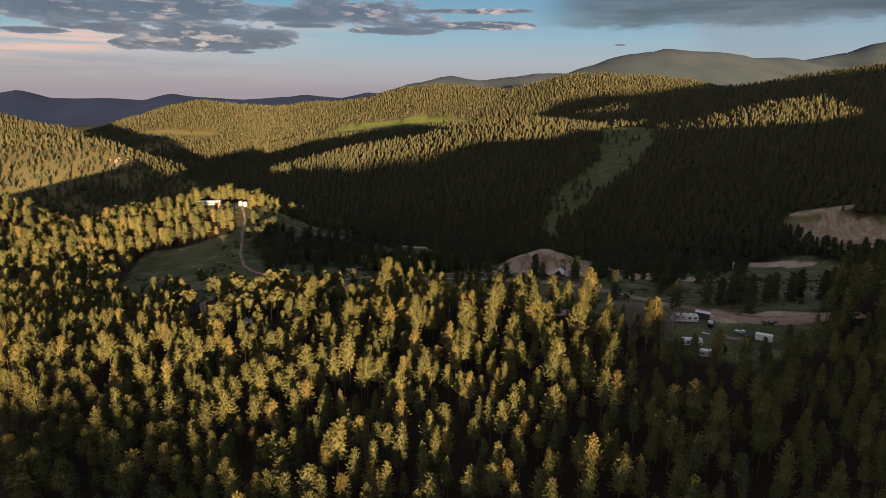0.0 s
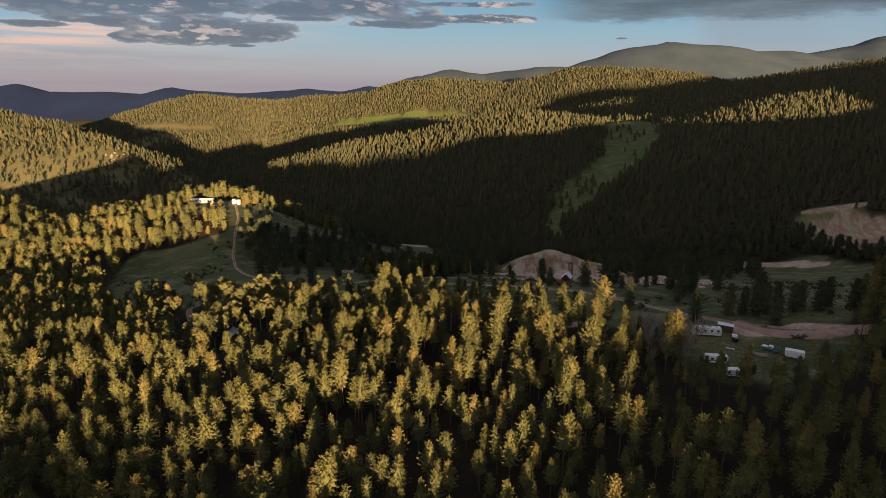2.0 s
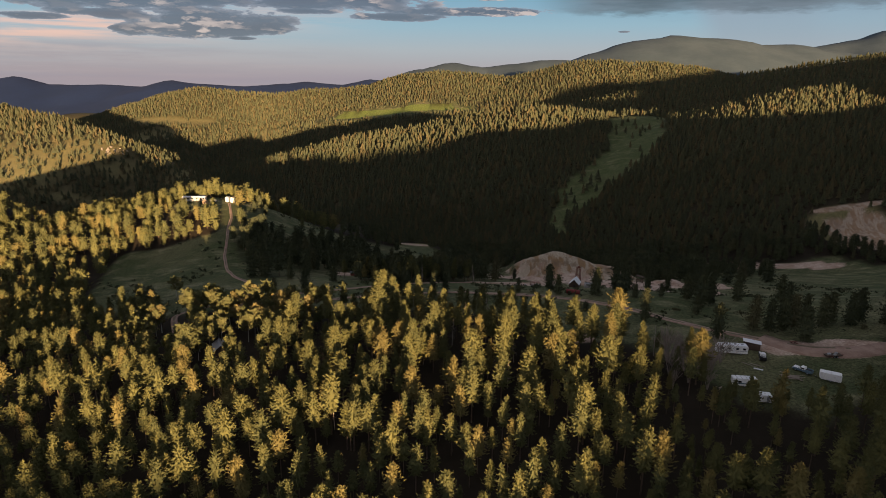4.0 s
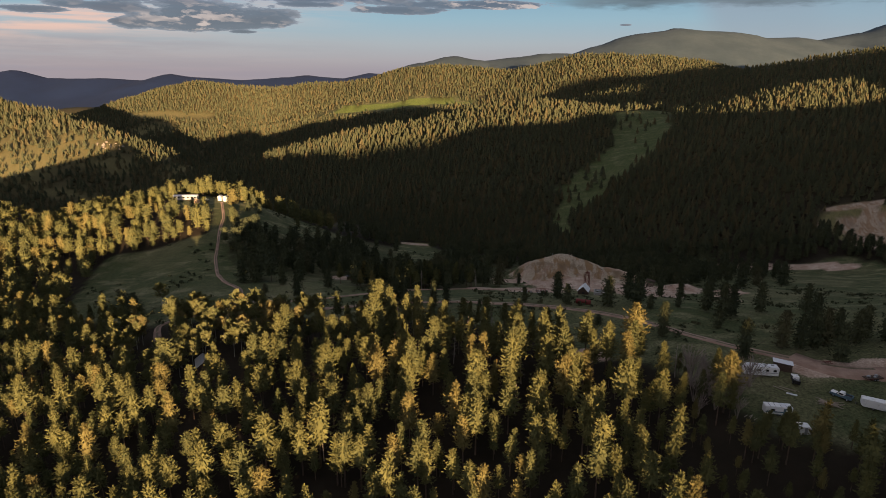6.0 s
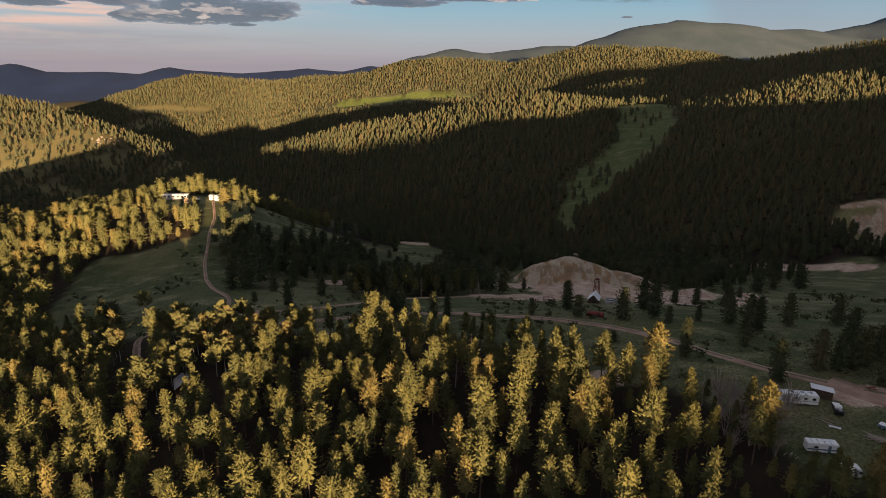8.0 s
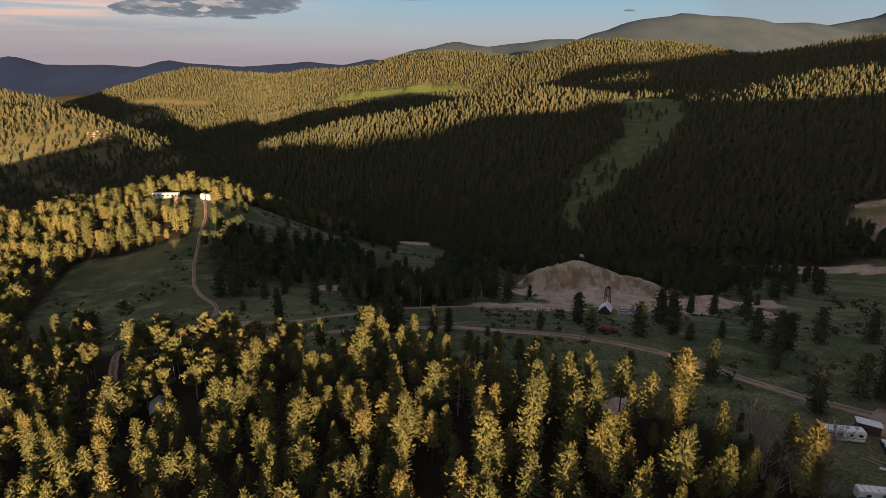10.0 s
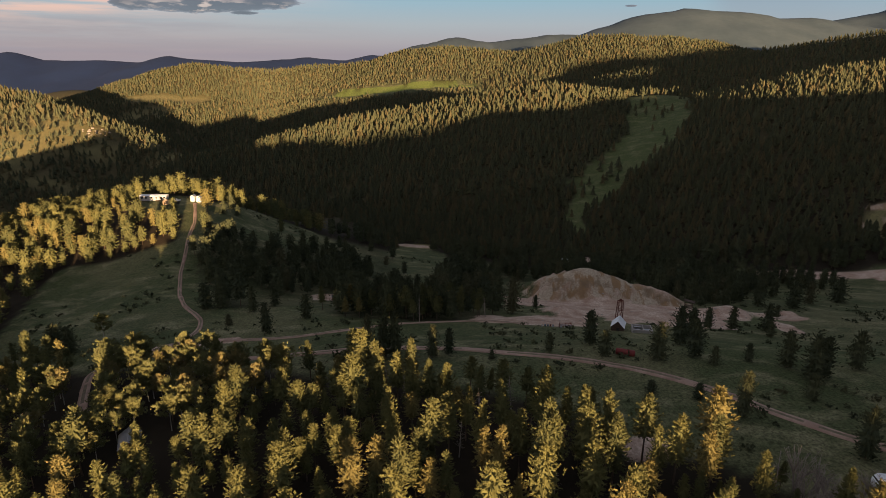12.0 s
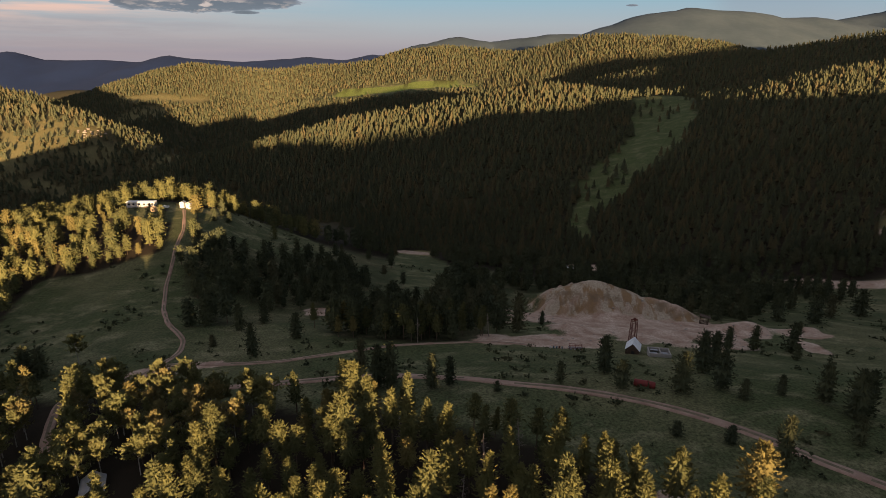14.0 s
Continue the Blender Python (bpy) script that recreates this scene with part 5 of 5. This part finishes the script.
def rusty_shed():
    m = thing("rusty_shed", "small dark rusty shed beside a bare bank", "shed", -55, 376, 12, sink=0.4)
    part("wall", prism([(-2.2, 0), (2.2, 0), (2.2, 2.1), (-2.2, 2.7)], 3.0, 0.04), RUST, m)
    roof = prism([(-2.5, 2.72), (2.5, 2.08), (2.5, 2.2), (-2.5, 2.84)], 3.5, 0.0)
    part("roof", roof, DARK_METAL, m, "dark sheet-metal lean-to roof")
    part("door", block(1.0, 0.08, 1.8, 0.6, -1.55, 0.35, 0.01), TIMBER, m)


rusty_shed()
foundation()
red_tank()
scrap_rack(44.5, 314.5, -4)
for bx, by, mat, label in ((37.2, 316.4, BLUE, "faded blue steel drum"), (38.2, 316.0, BLUE, "faded blue steel drum"), (39.3, 316.6, RUST, "rusty steel drum beside the yard"), (36.0, 316.0, WHITE, "white steel drum beside the yard"), (40.2, 316.1, GREY, "grey steel drum beside the yard")):
    barrel(bx, by, mat, label)


def ore_bin():
    m = thing("ore_bin", "collapsing dark timber ore bin beside the heap", "ruin", 120.0, 383.0, -20)
    for sx in (-1.8, 1.8):
        for sy in (-1.2, 1.2):
            part("post", block(0.25, 0.25, 4.2, sx, sy, -0.4, 0.02), TIMBER, m)
    top = bmesh.new()
    bmesh.ops.create_cube(top, size=1.0, matrix=Matrix.Translation((0.2, 0, 3.9)) @ Matrix.Rotation(0.18, 4, "Y") @ Matrix.Diagonal((5.0, 3.2, 0.15, 1)))
    part("roof", top, TIMBER, m)
    for k in range(5):
        part("board", block(3.8, 0.08, 0.3, 0, -1.3, 0.4 + 0.42 * k, 0.01), TIMBER, m)


ore_bin()
shed_with_lean_roof("low dark shed dug into the bank", -52.0, 371.0, 15, 4.4, 3.2, 2.5, TIMBER, DARK_METAL)
shed_with_lean_roof("small pale metal shed behind the spoil heap", 88.0, 541.0, 5, 6.5, 3.2, 3.2, ROOF_WHITE, ROOF_WHITE)

# ---------------------------------------------------------------- the hilltop home


def mobile_home():
    m = thing("mobile_home", "long white mobile home among hilltop pines", "house", -194.5, 487.5, 6, sink=0.1)
    w, d, h = 17.0, 4.6, 3.0
    part("wall", block(w, d, h, 0, 0, 0, 0.03), SIDING, m)
    part("skirt", block(w + 0.06, d + 0.06, 0.5, 0, 0, -0.3, 0.02), GREY, m)
    part("roof", prism([(-w / 2 - 0.25, h), (w / 2 + 0.25, h), (w / 2 + 0.25, h + 0.12), (-w / 2 - 0.25, h + 0.12)], d + 0.5, 0.02), ROOF_WHITE, m)
    part("roof_ridge", block(w + 0.3, 1.6, 0.22, 0, 0.2, h + 0.1, 0.08), ROOF_WHITE, m)
    for x in (-7.0, -4.2, -0.8, 2.2, 5.2, 7.2):
        window(m, x, -d / 2 - 0.02, 1.3, 1.2, 1.0)
    part("door", block(0.95, 0.07, 2.0, 3.8, -d / 2 - 0.03, 0.3, 0.02), GREY, m)
    part("porch", block(3.0, 1.8, 0.35, 3.8, -d / 2 - 0.95, -0.1, 0.03), TIMBER, m, "small timber porch")
    for x in (2.5, 5.1):
        part("porch_post", block(0.12, 0.12, 2.4, x, -d / 2 - 1.75, 0.2, 0.01), TIMBER, m)
    part("porch_roof", block(3.4, 2.1, 0.1, 3.8, -d / 2 - 1.0, 2.6, 0.02), ROOF_WHITE, m)
    part("chimney", rod((-3, 0.5, h), (-3, 0.5, h + 1.0), 0.14, None, 10), DARK_METAL, m)


def white_shed(x, y, turn):
    m = thing("storage_shed", "tall narrow white storage shed on the hilltop", "shed", x, y, turn, "pair of white sheds")
    part("wall", block(2.9, 3.6, 3.6, 0, 0, -0.1, 0.03), SIDING, m)
    for s in (-1, 1):
        slab = bmesh.new()
        bmesh.ops.create_cube(slab, size=1.0, matrix=Matrix.Translation((s * 0.78, 0, 3.75)) @ Matrix.Rotation(s * 0.35, 4, "Y") @ Matrix.Diagonal((1.75, 4.0, 0.07, 1)))
        part("roof", slab, GREY, m)
    part("gable", prism([(-1.4, 3.5), (1.4, 3.5), (0, 3.98)], 3.5, 0.0), WHITE, m)
    part("door", block(1.5, 0.06, 2.3, 0, -1.82, 0.05, 0.02), ROOF_WHITE, m)


def yurt(x, y):
    m = thing("yurt", "round tan canvas yurt beside the mobile home", "yurt", x, y, 0)
    part("wall", rod((0, 0, -0.2), (0, 0, 2.0), 2.1, None, 24), TAN, m)
    part("roof", rod((0, 0, 2.0), (0, 0, 3.2), 2.2, 0.3, 24), TAN, m)
    part("crown_ring", rod((0, 0, 3.15), (0, 0, 3.3), 0.35, None, 12), WHITE, m)
    part("door", block(0.9, 0.1, 1.7, 0, -2.1, 0, 0.02), TIMBER, m)


mobile_home()
white_shed(-169.6, 489.5, 4)
white_shed(-166.0, 490.0, 4)
yurt(-183.0, 479.0)
pickup("white pickup parked on the hilltop by the home", -178.8, 484.5, 175, WHITE, WHITE)
pickup("dark pickup parked on the hilltop", -177.4, 479.4, 190, DARK_METAL, DARK_METAL)


def cabin():
    m = thing("cabin", "grey-roofed cabin hidden among the aspens", "cabin", -85.0, 240.0, 25, sink=0.4)
    w, d, eave, ridge = 7.0, 5.0, 2.5, 4.2
    part("wall", prism([(-d / 2, 0), (d / 2, 0), (d / 2, eave), (0, ridge - 0.1), (-d / 2, eave)], w, 0.0), TIMBER, m)
    for s in (-1, 1):
        slab = bmesh.new()
        bmesh.ops.create_cube(slab, size=1.0, matrix=Matrix.Translation((s * (d / 4 + 0.12), 0, (eave + ridge) / 2)) @ Matrix.Rotation(s * math.atan2(ridge - eave, d / 2), 4, "Y") @ Matrix.Diagonal((3.45, w + 0.8, 0.08, 1)))
        part("roof", slab, GREY, m, "grey metal roof")
    part("door", block(0.08, 1.0, 2.0, d / 2 + 0.03, 0.6, 0, 0.02), GREY, m)
    part("chimney", rod((0.8, 1.5, 3.4), (0.8, 1.5, 5.0), 0.16, None, 10), DARK_METAL, m)


cabin()

# ---------------------------------------------------------------- lone pines, snags, bushes, stones
# place, height and breadth for its height
MEADOW_PINES = [(-162, 499, 12.7, 1.03), (-145, 490, 11.2, 0.67), (-145, 451, 8.9, 1.08), (-146, 479, 8.7, 0.83), (-139, 483, 8.0, 1.0), (-106, 345, 12.5, 0.95), (-100, 347, 13.0, 0.95), (-84, 340, 12.0, 0.67), (-78, 352, 12.4, 0.73), (-69, 310, 12.4, 0.65), (-58, 327, 10.8, 0.9), (-87, 320, 4.8, 1.14), (-151, 310, 14.6, 1.0), (-146, 311, 12.0, 0.9), (22, 354, 18, 0.65), (28, 347, 19, 0.65), (40, 362, 7.1, 0.79), (-34, 335, 15.3, 0.86), (-25, 327, 15.9, 0.71), (-19, 328, 17.8, 0.63), (-13, 326, 14.6, 0.71), (-6, 330, 12.7, 0.83), (1, 327, 13.5, 0.69), (-34, 370, 15.1, 0.83), (46, 282, 13.0, 0.8), (47, 268, 9.6, 0.83), (31, 272, 7.2, 0.78), (62, 265, 12.1, 0.83), (76, 284, 14.6, 0.81), (74, 268, 12.6, 0.8), (84, 294, 13.7, 0.79), (77, 261, 6.5, 0.9), (118, 334, 11.0, 0.75), (133, 334, 13.4, 0.73), (164, 400, 15.8, 0.76), (107, 332, 9.9, 0.78), (147, 400, 12.6, 0.75), (180, 396, 14.5, 1.0), (198, 412, 13.7, 0.88), (221, 423, 15.3, 1.07), (100, 252, 14.1, 0.8), (93, 240, 8.1, 0.77), (89, 265, 6.0, 0.86), (71, 231, 13.0, 0.55), (-21, 275, 14.5, 0.74), (-17, 275, 14.6, 0.67), (-28, 292, 10.6, 0.67), (-5, 271, 11.1, 0.64), (0, 272, 9.8, 0.73), (130, 392, 11.0, 0.88), (127, 321, 7.0, 0.83), (156, 368, 7.0, 0.88), (102, 268, 4.5, 1.2), (53, 243, 4.0, 1.29), (64, 240, 4.8, 1.25), (13, 267, 3.4, 1.14)]
CAMP_PINES = [(110, 221), (115, 222), (117, 212), (120, 225), (126, 228), (131, 226), (136, 230), (142, 228), (148, 232), (155, 228), (105, 222), (150, 214), (146, 199), (138, 190), (133, 186), (128, 243), (105, 255), (98, 261), (119, 262), (140, 268), (90, 215)]
bushy = [tree_thing("pine_tree", "bushy pine with shade-darkened needles standing alone in the meadow", "tree", "lone pines of the meadow", s, SHADED_NEEDLES, BARK) for s in BUSHY]
trng = np.random.default_rng(77)
spots = [(x, y, h / 9.5, 1.35 * b) for x, y, h, b in MEADOW_PINES] + [(x, y, 1.35, 0.95) for x, y in CAMP_PINES]
for n, (px, py, tall, broad) in enumerate(spots):
    size = tall * trng.uniform(0.96, 1.06)
    if n < 4:
        bushy[n].location, bushy[n].scale = (px, py, float(ground_z(px, py)) - 0.1), (size * broad, size * broad, size)
    else:
        plant(bushy[n % 4], px, py, size, trng.uniform(0, 360), broad)
snags = []
for n in range(22):
    k = order[(n * 37) % len(order)]
    px, py = fx[k] + 2.4, fy[k] - 1.5
    if n < 4:
        v, f, m = snag(90 + n, 10)
        ob = tagged(new("dead_tree", flat_mesh("dead_tree", v, f, [DEAD_WOOD])), "bare grey dead pine among the living trees", "dead tree", "dead trees in the forest")
        ob.location = (px, py, float(ground_z(px, py)))
        snags.append(ob)
    else:
        copy_thing(snags[n % 4], pose(px, py, float(ground_z(px, py)), trng.uniform(-5, 5), trng.uniform(-5, 5), trng.uniform(0, 360)))


def bush(seed):
    rng = np.random.default_rng(seed)
    s = Shape()
    c = rng.normal(0, 1, (16, 3)) * (0.42, 0.42, 0.2) + (0, 0, 0.35)
    sprays(s, rng, c, c, 0.5, 0.22, 2, 0)
    return s.done()


bx, by, brng = scatter(-220, 240, 215, 520, 6.5, 55, lambda x, y: (meadow(x, y) > 0.6) * (bare_earth(x, y) < 0.3) * smoothstep(0.45, 0.75, value_noise(x, y, 24)) * 0.8)
stand("bushes", "low dark bushes scattered over the meadow", [bush(k) for k in range(6)], bx, by, brng.uniform(0.6, 2.2, len(bx)), brng, [SHADED_NEEDLES])


def stone(seed):
    rng = np.random.default_rng(seed)
    bm = bmesh.new()
    bmesh.ops.create_icosphere(bm, subdivisions=1, radius=0.5)
    for v in bm.verts:
        v.co *= rng.uniform(0.7, 1.25)
        v.co.z *= 0.65
    bm.verts.ensure_lookup_table()
    out = np.array([v.co[:] for v in bm.verts]), np.array([[v.index for v in f.verts] for f in bm.faces]), np.zeros(len(bm.faces), int)
    bm.free()
    return out


STONES = [stone(k) for k in range(5)]
sx_, sy_, srng = scatter(20, 160, 300, 400, 3.0, 66, lambda x, y: (bare_earth(x, y) > 0.5) * 0.16)
stand("waste_rock", "loose blocks of waste rock about the mine yard", STONES, sx_, sy_, srng.uniform(0.25, 1.3, len(sx_)), srng, [ROCK])
sx_, sy_, srng = scatter(-760, -560, 1100, 1240, 7.0, 67, lambda x, y: (bare_earth(x, y) > 0.3) * 0.5)
stand("outcrops", "pale granite outcrops on the sunlit hill", STONES, sx_, sy_, srng.uniform(2.0, 7.0, len(sx_)), srng, [ROCK])



def bare_shrub(seed):
    """A leafless many-stemmed small tree: stems that fan up from the root and end in fine twigs."""
    rng = np.random.default_rng(seed)
    s = Shape()
    for k in range(7):
        a, lean = k * 0.9 + rng.uniform(0, 0.6), rng.uniform(0.1, 0.5)
        way = np.array([math.cos(a) * lean, math.sin(a) * lean, 1.0])
        root, fork = np.array([0, 0, -0.2]), way * rng.uniform(1.6, 2.6)
        tube(s, root, fork, 0.07, 0.045, 4, 0)
        for _ in range(5):
            tip = fork + (way + rng.normal(0, 0.42, 3) * (1, 1, 0.3)) * rng.uniform(1.2, 2.6)
            tube(s, fork, tip, 0.038, 0.02, 3, 0)
            for _ in range(4):
                f = rng.uniform(0.35, 1.0)
                at = fork + (tip - fork) * f
                tube(s, at, at + (way * 0.5 + rng.normal(0, 0.5, 3)) * rng.uniform(0.5, 1.0), 0.018, 0.01, 3, 0)
    return s.done()


shrubs = []
for n, (px, py) in enumerate(((76, 199), (79, 203), (81, 198), (83, 204), (74, 205), (72, 196), (69, 201), (78, 193), (84, 199), (71, 190), (67, 194), (75, 186), (73, 200), (80, 195), (70, 206), (66, 188))):
    place = pose(px, py, float(ground_z(px, py)) - 0.1, 0, 0, trng.uniform(0, 360))
    if n < 4:
        v, f, m = bare_shrub(120 + n)
        ob = tagged(new("bare_tree", flat_mesh("bare_tree", v, f, [DEAD_WOOD])), "leafless pale shrubby tree at the edge of the camp", "bare tree", "bare trees by the camp")
        ob.matrix_world = place
        shrubs.append(ob)
    else:
        c = copy_thing(shrubs[n % 4], place)
        k = trng.uniform(1.3, 1.9)
        c.scale = (k, k, k * 1.1)
